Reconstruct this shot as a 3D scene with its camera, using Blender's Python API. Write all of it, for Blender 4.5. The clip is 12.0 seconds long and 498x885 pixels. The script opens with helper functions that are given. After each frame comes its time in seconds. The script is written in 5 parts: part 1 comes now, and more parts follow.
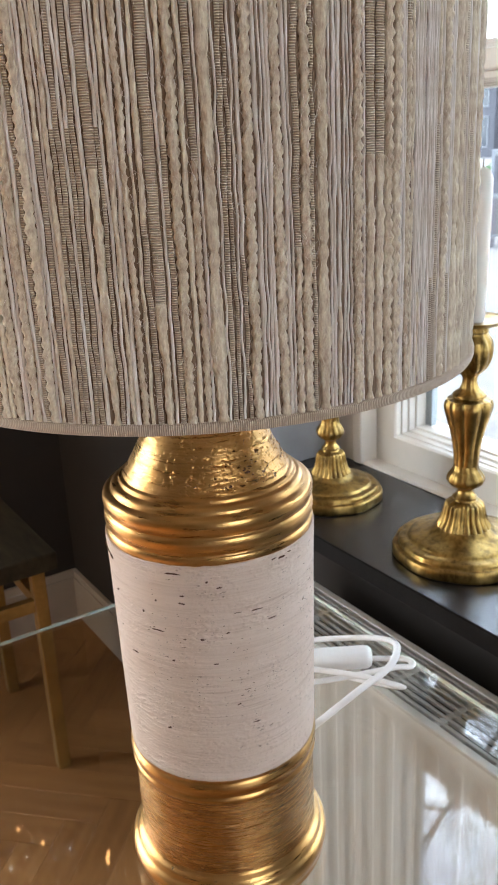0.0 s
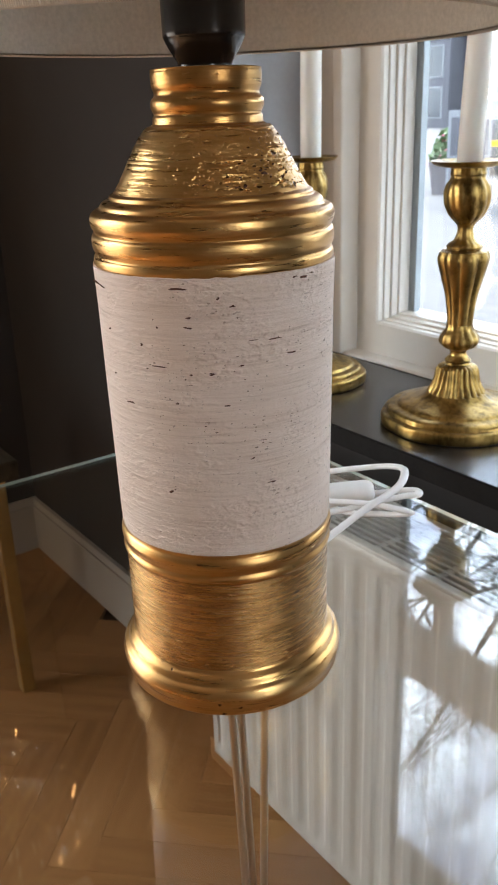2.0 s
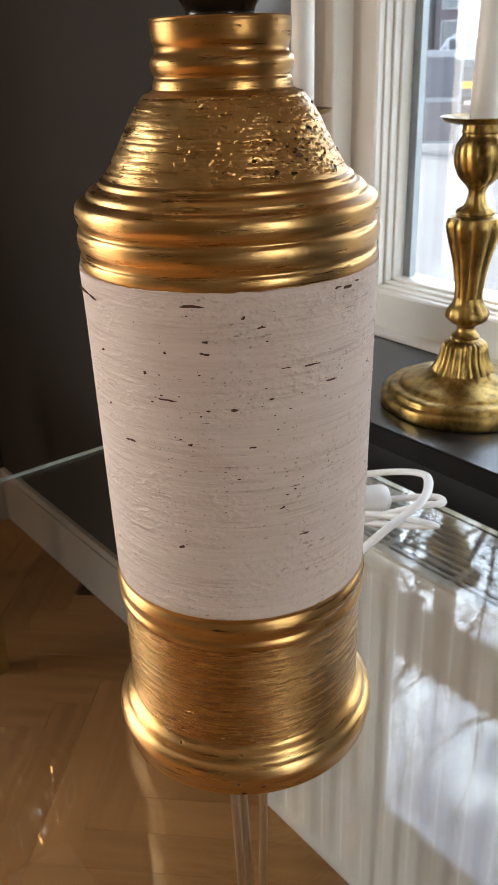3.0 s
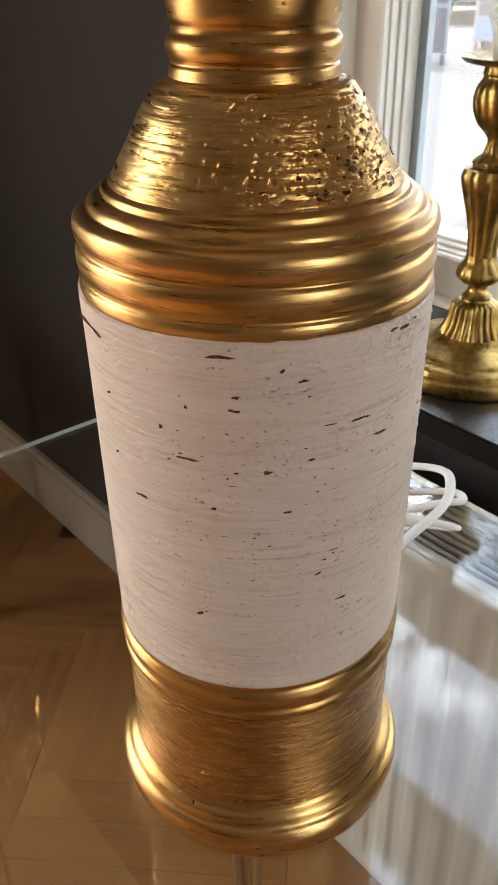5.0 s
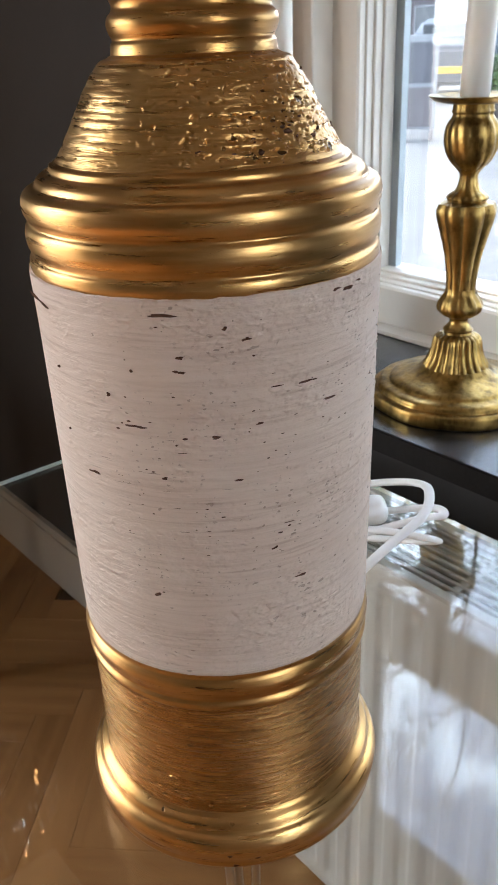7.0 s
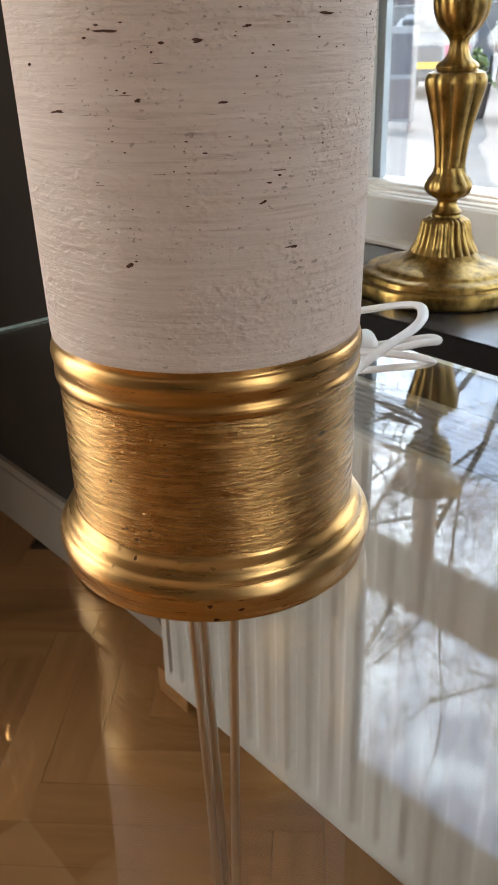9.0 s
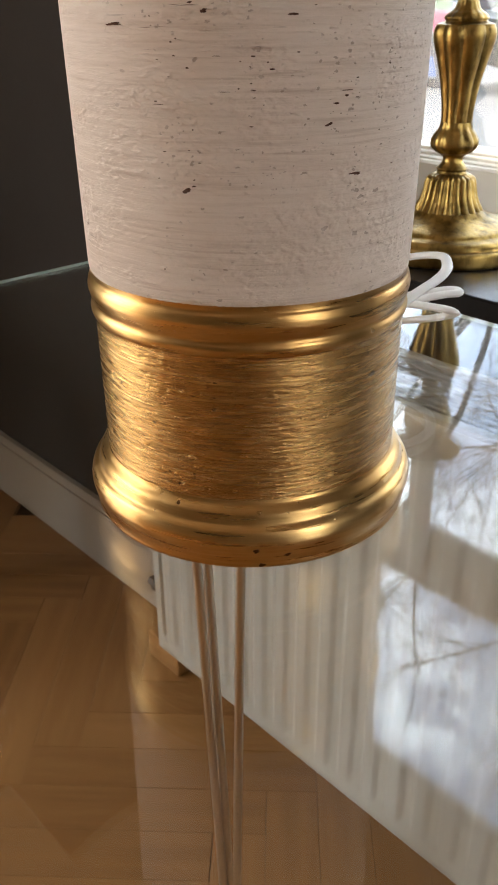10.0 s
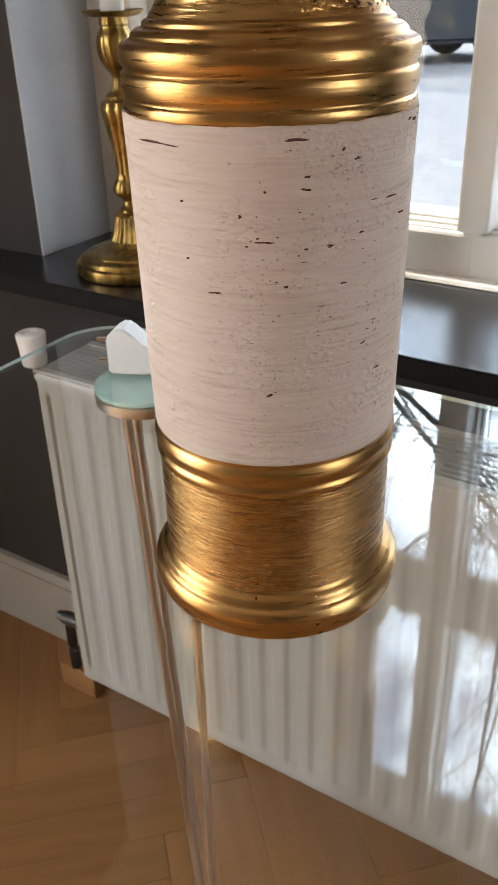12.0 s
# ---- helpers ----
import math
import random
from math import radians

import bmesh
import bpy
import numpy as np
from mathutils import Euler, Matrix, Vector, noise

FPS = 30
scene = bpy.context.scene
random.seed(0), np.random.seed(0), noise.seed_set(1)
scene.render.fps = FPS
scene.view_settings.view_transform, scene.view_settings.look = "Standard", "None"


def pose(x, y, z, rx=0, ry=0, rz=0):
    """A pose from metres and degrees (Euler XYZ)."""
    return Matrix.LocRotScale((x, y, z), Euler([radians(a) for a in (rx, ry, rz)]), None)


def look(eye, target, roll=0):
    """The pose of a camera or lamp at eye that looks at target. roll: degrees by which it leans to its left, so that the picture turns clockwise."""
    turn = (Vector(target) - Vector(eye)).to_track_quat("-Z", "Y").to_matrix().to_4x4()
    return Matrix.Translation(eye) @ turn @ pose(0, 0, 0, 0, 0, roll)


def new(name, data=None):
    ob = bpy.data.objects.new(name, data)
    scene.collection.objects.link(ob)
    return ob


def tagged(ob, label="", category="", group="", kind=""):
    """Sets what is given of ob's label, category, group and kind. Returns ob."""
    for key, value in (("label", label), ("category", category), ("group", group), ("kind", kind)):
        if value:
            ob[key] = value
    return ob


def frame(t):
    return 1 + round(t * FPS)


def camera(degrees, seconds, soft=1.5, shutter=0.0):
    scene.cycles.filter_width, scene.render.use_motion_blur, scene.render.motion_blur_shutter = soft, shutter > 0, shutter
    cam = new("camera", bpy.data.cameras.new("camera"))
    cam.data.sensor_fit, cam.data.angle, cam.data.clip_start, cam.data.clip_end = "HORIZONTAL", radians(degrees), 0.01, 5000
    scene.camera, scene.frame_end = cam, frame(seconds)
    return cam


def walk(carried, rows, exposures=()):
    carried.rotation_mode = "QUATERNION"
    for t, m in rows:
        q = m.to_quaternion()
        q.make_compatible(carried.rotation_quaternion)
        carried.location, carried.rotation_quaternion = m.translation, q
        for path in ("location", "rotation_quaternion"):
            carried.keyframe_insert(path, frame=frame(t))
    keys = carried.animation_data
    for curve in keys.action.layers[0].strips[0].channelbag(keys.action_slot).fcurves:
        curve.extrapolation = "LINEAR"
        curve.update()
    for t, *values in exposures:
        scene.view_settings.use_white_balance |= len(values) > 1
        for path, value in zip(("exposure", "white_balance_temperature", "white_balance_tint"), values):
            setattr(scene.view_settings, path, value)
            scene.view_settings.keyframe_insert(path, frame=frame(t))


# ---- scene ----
# ---------------------------------------------------------------- camera
cam = camera(32.69, 12.0)
PATH = [
    (0.0, 0.4241, -0.2379, 1.2420, 57.56, -19.44, -2.73),
    (0.5, 0.4324, -0.2495, 1.2166, 57.28, -19.89, -2.30),
    (1.0, 0.4322, -0.2637, 1.1760, 56.65, -20.26, -2.27),
    (1.5, 0.4153, -0.2695, 1.1324, 55.63, -20.45, -2.19),
    (2.0, 0.3868, -0.2579, 1.0943, 54.43, -21.30, -2.00),
    (2.5, 0.3462, -0.2461, 1.0890, 53.16, -22.52, -1.83),
    (2.7, 0.3241, -0.2348, 1.0925, 52.73, -23.36, -1.91),
    (4.3, 0.2609, -0.2097, 1.1487, 50.30, -30.17, -0.51),
    (4.5, 0.2571, -0.2104, 1.1437, 50.24, -30.31, -0.50),
    (5.0, 0.2311, -0.1941, 1.1264, 50.63, -30.47, -0.77),
    (5.5, 0.2270, -0.1740, 1.1148, 50.53, -29.40, -1.37),
    (6.0, 0.2350, -0.1717, 1.1139, 50.72, -27.66, -1.92),
    (6.5, 0.2408, -0.1791, 1.1154, 51.09, -26.74, -2.29),
    (7.0, 0.2546, -0.1903, 1.0939, 50.88, -25.61, -2.40),
    (7.5, 0.2651, -0.1844, 1.0595, 50.71, -24.95, -2.43),
    (9.5, 0.2588, -0.2144, 0.9641, 48.30, -26.35, -0.84),
    (10.0, 0.2415, -0.2232, 0.9621, 47.35, -27.67, -0.49),
    (10.5, 0.2416, -0.2391, 0.9827, 45.87, -28.78, -0.38),
    (11.0, 0.2374, -0.2690, 1.0108, 42.91, -29.64, -0.38),
    (11.3, 0.2160, -0.3000, 1.0250, 39.31, -29.99, -0.80),
    (11.5, 0.2125, -0.3117, 1.0424, 37.92, -29.81, -0.86),
    (12.0, 0.2063, -0.3424, 1.0736, 33.02, -29.14, -1.71),
]
walk(cam, [(t, pose(x, y, z, 90 + pitch, 0, yaw) @ pose(0, 0, 0, 0, 0, roll)) for t, x, y, z, yaw, pitch, roll in PATH],
     [(0.0, 2.00, 6250, 10), (1.5, 1.86, 6250, 10), (2.7, 1.70, 6450, 10), (5.0, 1.76, 6800, 10), (6.0, 1.76, 6350, 10), (7.5, 1.74, 6100, 10),
      (9.5, 1.50, 6750, 10), (10.5, 1.80, 6900, 10), (11.1, 1.94, 6700, 10), (11.6, 2.00, 6500, 10), (12.0, 1.74, 6450, 10)])
cam.data.dof.use_dof, cam.data.dof.focus_distance, cam.data.dof.aperture_fstop = True, 0.31, 72.0

# ---------------------------------------------------------------- world and sun
world = bpy.data.worlds.new("sky")
scene.world = world
world.use_nodes = True
SUN_EL, SUN_AZ = 40.0, -72.0          # azimuth from +y towards +x
wn, wl = world.node_tree.nodes, world.node_tree.links
wn.clear()
w_out = wn.new("ShaderNodeOutputWorld")
w_bg = wn.new("ShaderNodeBackground")
w_sky = wn.new("ShaderNodeTexSky")
w_sky.sky_type, w_sky.sun_disc = "NISHITA", False
w_sky.sun_elevation, w_sky.sun_rotation = radians(SUN_EL), radians(SUN_AZ)
w_co = wn.new("ShaderNodeTexCoord")
w_noise = wn.new("ShaderNodeTexNoise")
w_noise.inputs["Scale"].default_value, w_noise.inputs["Detail"].default_value = 4.4, 9.0
w_noise.inputs["Roughness"].default_value = 0.62
w_ramp = wn.new("ShaderNodeValToRGB")
w_ramp.color_ramp.elements[0].position, w_ramp.color_ramp.elements[1].position = 0.43, 0.63
w_ramp.color_ramp.elements[0].color = (0.05, 0.05, 0.05, 1)      # thin haze between the clouds
w_mix = wn.new("ShaderNodeMix")
w_mix.data_type = "RGBA"
w_mix.inputs["B"].default_value = (19.4, 22.4, 25.0, 1)
wl.new(w_co.outputs["Generated"], w_noise.inputs["Vector"])
wl.new(w_noise.outputs["Fac"], w_ramp.inputs["Fac"])
wl.new(w_ramp.outputs["Color"], w_mix.inputs["Factor"])
wl.new(w_sky.outputs["Color"], w_mix.inputs["A"])
wl.new(w_mix.outputs["Result"], w_bg.inputs["Color"])
w_bg.inputs["Strength"].default_value = 0.18
wl.new(w_bg.outputs["Background"], w_out.inputs["Surface"])

sun = new("sun", bpy.data.lights.new("sun", "SUN"))
sun.data.energy, sun.data.angle, sun.data.color = 2.0, radians(0.6), (1.0, 0.94, 0.86)
s_el, s_az = radians(SUN_EL), radians(SUN_AZ)
sun_dir = Vector((math.sin(s_az) * math.cos(s_el), math.cos(s_az) * math.cos(s_el), math.sin(s_el)))
sun.matrix_world = look(sun_dir * 20, (0, 0, 0))


def area(name, eye, target, sx, sy, watts, colour):
    """An area lamp in a wall opening, standing in for an unseen source."""
    ob = new(name, bpy.data.lights.new(name, "AREA"))
    ob.data.shape, ob.data.size, ob.data.size_y = "RECTANGLE", sx, sy
    ob.data.energy, ob.data.color = watts, colour
    ob.matrix_world = look(eye, target)
    return ob


# warm fill from assumed openings left and right, aimed by the gold's highlights
area("left_fill_light", (-1.62, -1.50, 1.20), (0.5, -0.25, 0.95), 1.35, 2.05, 8.0, (1.0, 0.82, 0.62))
area("right_fill_light", (2.17, -0.10, 1.50), (0.0, -0.10, 1.1), 0.50, 1.2, 1.9, (1.0, 0.84, 0.68))


# ---------------------------------------------------------------- materials
def mat(name, base=(0.5, 0.5, 0.5), rough=0.5, metal=0.0, **extra):
    m = bpy.data.materials.new(name)
    m.use_nodes = True
    b = m.node_tree.nodes["Principled BSDF"]
    b.inputs["Base Color"].default_value = (*base, 1)
    b.inputs["Roughness"].default_value = rough
    b.inputs["Metallic"].default_value = metal
    for key, value in extra.items():
        b.inputs[key.replace("_", " ")].default_value = value
    return m


def node(m, kind, **settings):
    n = m.node_tree.nodes.new("ShaderNode" + kind)
    for key, value in settings.items():
        n.inputs[key.replace("_", " ")].default_value = value
    return n


def link(m, a, b):
    m.node_tree.links.new(a, b)


def bsdf(m):
    return m.node_tree.nodes["Principled BSDF"]


def coords(m, scale=(1, 1, 1), kind="Object"):
    tc = node(m, "TexCoord")
    mp = node(m, "Mapping", Scale=scale)
    link(m, tc.outputs[kind], mp.inputs["Vector"])
    return mp.outputs["Vector"]


def ramp(m, fac, stops):
    r = node(m, "ValToRGB")
    els = r.color_ramp.elements
    while len(els) < len(stops):
        els.new(0.5)
    for e, (p, c) in zip(els, stops):
        e.position, e.color = p, (*c, 1)
    link(m, fac, r.inputs["Fac"])
    return r.outputs["Color"]


def noise_of(m, vec, scale, detail=4.0, rough=0.55):
    n = node(m, "TexNoise", Scale=scale, Detail=detail, Roughness=rough)
    link(m, vec, n.inputs["Vector"])
    return n.outputs["Fac"]


def bump_of(m, height, strength=0.3, distance=0.001, after=None):
    b = node(m, "Bump", Strength=strength, Distance=distance)
    link(m, height, b.inputs["Height"])
    if after is not None:
        link(m, after, b.inputs["Normal"])
    link(m, b.outputs["Normal"], bsdf(m).inputs["Normal"])
    return b.outputs["Normal"]


def mixed(m, fac, a, b, blend="MIX"):
    n = node(m, "Mix")
    n.data_type, n.blend_type = "RGBA", blend
    for sock, v in (("Factor", fac), ("A", a), ("B", b)):
        if isinstance(v, (int, float)):
            n.inputs[sock].default_value = v
        elif isinstance(v, tuple):
            n.inputs[sock].default_value = (*v, 1)
        else:
            link(m, v, n.inputs[sock])
    return n.outputs["Result"]


def mottled(name, a, b, scale=6.0, rough=0.5, metal=0.0, bump=0.15, fine=90.0, dist=0.001, stretch=(1, 1, 1), grain=0.25, **extra):
    """A surface with colour varied at two scales and a fine relief."""
    m = mat(name, a, rough, metal, **extra)
    v = coords(m, stretch)
    big, small = noise_of(m, v, scale), noise_of(m, v, fine, 3.0)
    col = ramp(m, big, [(0.3, a), (0.7, b)])
    col = mixed(m, grain, col, ramp(m, small, [(0.3, tuple(0.6 * c for c in a)), (0.7, tuple(min(1, 1.25 * c) for c in b))]))
    link(m, col, bsdf(m).inputs["Base Color"])
    bump_of(m, small, bump, dist)
    return m


M_WALL = mottled("wall_paint", (0.0325, 0.0281, 0.0255), (0.0408, 0.0358, 0.0325), 3.0, 0.80, bump=0.12, fine=220, grain=0.05, Specular_IOR_Level=0.25)
M_WALL_BOUNCE = mottled("bounce_taupe", (0.20, 0.165, 0.125), (0.24, 0.20, 0.155), 2.0, 0.75, bump=0.12, fine=200, grain=0.06)
M_WHITE_PAINT = mottled("white_paint", (0.66, 0.625, 0.565), (0.72, 0.685, 0.625), 4.0, 0.35, bump=0.06, fine=60, grain=0.05)
M_CEIL = mottled("ceiling_paint", (0.72, 0.69, 0.63), (0.78, 0.75, 0.69), 3.0, 0.8, bump=0.1, grain=0.05)
M_BASE = mottled("skirting_paint", (0.42, 0.375, 0.32), (0.48, 0.43, 0.37), 4.0, 0.45, bump=0.08, grain=0.05)
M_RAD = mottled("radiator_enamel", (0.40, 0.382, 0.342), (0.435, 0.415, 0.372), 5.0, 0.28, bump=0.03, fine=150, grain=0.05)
# grille of the same radiator, toned darker than its panels
M_GRILLE = mottled("grille_grey", (0.26, 0.25, 0.235), (0.31, 0.30, 0.28), 8.0, 0.4, bump=0.05, fine=150, grain=0.1)
M_SILL = mottled("black_stone", (0.007, 0.0065, 0.007), (0.013, 0.012, 0.013), 12.0, 0.27, bump=0.03, fine=300, Specular_IOR_Level=0.75)
M_SILL_EDGE = mottled("sawn_black_stone", (0.006, 0.0055, 0.0055), (0.011, 0.010, 0.010), 30.0, 0.55, bump=0.15, fine=250, Specular_IOR_Level=0.10)
M_CHROME = mat("chrome", (0.75, 0.74, 0.72), 0.15, 1.0)
M_OLDCHROME = mottled("dull_chrome", (0.13, 0.12, 0.11), (0.19, 0.175, 0.16), 30.0, 0.45, 1.0, bump=0.1)
M_STEEL = mottled("brushed_steel", (0.60, 0.55, 0.48), (0.66, 0.61, 0.54), 30.0, 0.28, 1.0, bump=0.05, fine=500)
M_PLASTIC = mottled("white_plastic", (0.80, 0.79, 0.77), (0.84, 0.83, 0.81), 20.0, 0.35, bump=0.03, fine=300, grain=0.05)
M_CORD = mottled("white_cord", (0.78, 0.77, 0.76), (0.82, 0.81, 0.80), 40.0, 0.42, bump=0.05, fine=600, grain=0.05)
M_BLACK = mat("black_bakelite", (0.012, 0.010, 0.010), 0.22)
M_WAX = mat("candle_wax", (0.66, 0.63, 0.57), 0.45)
bsdf(M_WAX).inputs["Subsurface Weight"].default_value = 0.25
bsdf(M_WAX).inputs["Subsurface Radius"].default_value = (0.006, 0.004, 0.003)
M_WICK = mat("wick", (0.25, 0.23, 0.2), 0.9)
M_JOINT = mat("parquet_joint", (0.09, 0.05, 0.025), 0.8)
M_SPACER = mottled("spacer_metal", (0.22, 0.25, 0.26), (0.28, 0.31, 0.32), 20.0, 0.4, bump=0.03)
M_PAD = mottled("glass_tint_turquoise", (0.42, 0.76, 0.76), (0.55, 0.86, 0.86), 30.0, 0.25, bump=0.03)
M_DARK = mat("gap_shade", (0.015, 0.013, 0.012), 0.8)


def glass(name, tint, rough=0.0):
    m = mat(name, tint, rough)
    bsdf(m).inputs["Transmission Weight"].default_value = 1.0
    bsdf(m).inputs["IOR"].default_value = 1.53
    return m


M_GLASS = glass("clear_glass", (0.93, 0.96, 0.95))
M_GLASS_EDGE = glass("glass_edge", (0.50, 0.84, 0.78), 0.35)
bsdf(M_GLASS_EDGE).inputs["Transmission Weight"].default_value = 0.55
M_PANE = glass("window_glass", (0.97, 0.98, 0.98))


def gold_leaf(name, style):
    """Gold lustre over turned clay: warm patches, turning lines, short brushed dashes, and pits where the clay is open."""
    m = mat(name, (0.55, 0.30, 0.085), 0.3, 1.0)
    pick = ("smooth", "scratched", "pitted").index(style)
    v1 = coords(m)
    line = noise_of(m, coords(m, (0.35, 0.35, 5.5)), 110, 5.0, 0.6)
    dash = noise_of(m, coords(m, ((0.3, 0.3, 6), (0.52, 0.52, 4.8), (0.40, 0.40, 5.0))[pick]), (120, 235, 130)[pick], 3.0, 0.6)
    lump = noise_of(m, coords(m, (1, 1, 1.5)), (60, 290, 150)[pick], 3.0, 0.55)
    blotch = noise_of(m, v1, 22, 5.0)
    band = noise_of(m, coords(m, (0.2, 0.2, 5)), 60, 3.0)
    col = ramp(m, blotch, [(0.28, (0.41, 0.205, 0.056)), (0.52, (0.54, 0.308, 0.098)), (0.75, (0.66, 0.435, 0.175))])
    col = mixed(m, (0.14, 0.22, 0.14)[pick], col, ramp(m, line, [(0.36, (0.27, 0.135, 0.045)), (0.64, (0.74, 0.50, 0.26))]))
    col = mixed(m, (0.22, 0.12, 0.16)[pick], col, ramp(m, band, [(0.36, (0.28, 0.145, 0.050)), (0.52, (0.47, 0.26, 0.090)), (0.68, (0.65, 0.42, 0.19))]))
    if style != "smooth":
        col = mixed(m, (0.0, 0.25, 0.12)[pick], col, ramp(m, dash, [(0.36, (0.20, 0.09, 0.024)), (0.50, (0.52, 0.29, 0.085)), (0.66, (0.74, 0.50, 0.22))]))
    r = node(m, "MapRange", From_Min=0.30, From_Max=0.70, To_Min=(0.25, 0.20, 0.24)[pick], To_Max=(0.36, 0.32, 0.36)[pick])
    link(m, line, r.inputs["Value"])
    link(m, r.outputs["Result"], bsdf(m).inputs["Roughness"])
    n1 = bump_of(m, line, (0.27, 0.60, 0.36)[pick], 0.0006)
    n2 = bump_of(m, dash, (0.16, 0.70, 0.30)[pick], (0.0004, 0.0009, 0.0014)[pick], n1)
    n3 = bump_of(m, lump, (0.12, 0.48, 0.25)[pick], (0.0010, 0.0010, 0.0010)[pick], n2)
    few = ((0.93, 0.975), (0.74, 0.90), (0.82, 0.88))[pick]
    worn = (0.0, 0.08, 0.30)[pick]
    small = pores(m, coords(m, (1, 1, 1.3)), (300, 520, 420)[pick], few[0], ((0.52, 0.66), (0.46, 0.58), (0.46, 0.58))[pick], worn)
    big = pores(m, coords(m, (1, 1, 1.5)), (240, 240, 190)[pick], few[1], (0.50, 0.60), worn)
    mx = node(m, "Math")
    mx.operation = "MAXIMUM"
    link(m, small, mx.inputs[0])
    link(m, big, mx.inputs[1])
    col = mixed(m, mx.outputs["Value"], col, (0.10, 0.05, 0.018))
    link(m, col, bsdf(m).inputs["Base Color"])
    inv = node(m, "Math")
    inv.operation = "SUBTRACT"
    inv.inputs[0].default_value = 1.0
    link(m, mx.outputs["Value"], inv.inputs[1])
    bump_of(m, inv.outputs["Value"], 1.0, 0.0016, n3)
    return m


WORN_SIDE = (math.cos(radians(8)), math.sin(radians(8)), 0)      # the side on which the glaze broke open most


def pores(m, vec, scale, rare, where, worn=0.0):
    """A mask of small sunken pores, some cells only, gathered in patches and on the worn side."""
    warp = node(m, "TexNoise", Scale=scale * 1.6, Detail=2.0)
    link(m, vec, warp.inputs["Vector"])
    add = node(m, "VectorMath")
    add.operation = "MULTIPLY_ADD"
    add.inputs[1].default_value = (0.9 / scale,) * 3
    link(m, warp.outputs["Color"], add.inputs[0])
    link(m, vec, add.inputs[2])
    vo = node(m, "TexVoronoi", Scale=scale, Randomness=1.0)
    link(m, add.outputs["Vector"], vo.inputs["Vector"])
    sep = node(m, "SeparateColor")
    link(m, vo.outputs["Color"], sep.inputs["Color"])
    size = node(m, "MapRange", From_Min=rare, From_Max=1.0, To_Min=0.0, To_Max=0.42)
    link(m, sep.outputs["Red"], size.inputs["Value"])
    less = node(m, "Math")
    less.operation = "SUBTRACT"
    link(m, size.outputs["Result"], less.inputs[0])
    link(m, vo.outputs["Distance"], less.inputs[1])
    soft = node(m, "MapRange", From_Min=-0.02, From_Max=0.06, To_Min=0.0, To_Max=1.0)
    link(m, less.outputs["Value"], soft.inputs["Value"])
    spread = noise_of(m, vec, 24, 3.0)
    if worn:
        side = node(m, "VectorMath")
        side.operation = "NORMALIZE"
        flat = node(m, "VectorMath")
        flat.operation = "MULTIPLY"
        flat.inputs[1].default_value = (1, 1, 0)
        link(m, vec, flat.inputs[0])
        link(m, flat.outputs["Vector"], side.inputs[0])
        dot = node(m, "VectorMath")
        dot.operation = "DOT_PRODUCT"
        dot.inputs[1].default_value = WORN_SIDE
        link(m, side.outputs["Vector"], dot.inputs[0])
        more = node(m, "Math")
        more.operation = "MULTIPLY_ADD"
        more.inputs[1].default_value = worn
        link(m, dot.outputs["Value"], more.inputs[0])
        link(m, spread, more.inputs[2])
        down = node(m, "Math")
        down.operation = "SUBTRACT"
        down.inputs[1].default_value = worn * 0.55
        link(m, more.outputs["Value"], down.inputs[0])
        spread = down.outputs["Value"]
    patch = ramp(m, spread, [(where[0], (0, 0, 0)), (where[1], (1, 1, 1))])
    mul = node(m, "Math")
    mul.operation = "MULTIPLY"
    link(m, soft.outputs["Result"], mul.inputs[0])
    link(m, patch, mul.inputs[1])
    return mul.outputs["Value"]


M_GOLD = gold_leaf("gold_lustre", "smooth")
M_GOLD_BAND = gold_leaf("scratched_gold_lustre", "scratched")
M_GOLD_ROUGH = gold_leaf("pitted_gold_lustre", "pitted")


def brass(name, dark, light):
    """Old cast brass: tarnish in streaks and clouds, a hand-chased uneven skin."""
    m = mat(name, light, 0.27, 1.0)
    v = coords(m)
    n, streaks = noise_of(m, v, 40, 6.0), noise_of(m, coords(m, (1, 1, 0.30)), 120, 5.0, 0.6)
    col = ramp(m, n, [(0.36, dark), (0.60, light)])
    col = mixed(m, 0.38, col, ramp(m, streaks, [(0.38, tuple(0.55 * c for c in dark)), (0.52, light), (0.68, tuple(min(1, 1.35 * c) for c in light))]))
    link(m, col, bsdf(m).inputs["Base Color"])
    r = node(m, "MapRange", To_Min=0.46, To_Max=0.22)
    link(m, n, r.inputs["Value"])
    link(m, r.outputs["Result"], bsdf(m).inputs["Roughness"])
    bump_of(m, streaks, 0.30, 0.0012, bump_of(m, noise_of(m, v, 80, 4.0), 0.55, 0.0020))
    return m


M_BRASS = brass("aged_brass", (0.10, 0.06, 0.018), (0.40, 0.26, 0.080))
M_GILT = mottled("gilt_frame", (0.30, 0.17, 0.045), (0.40, 0.24, 0.075), 12.0, 0.42, 0.6, bump=0.1)


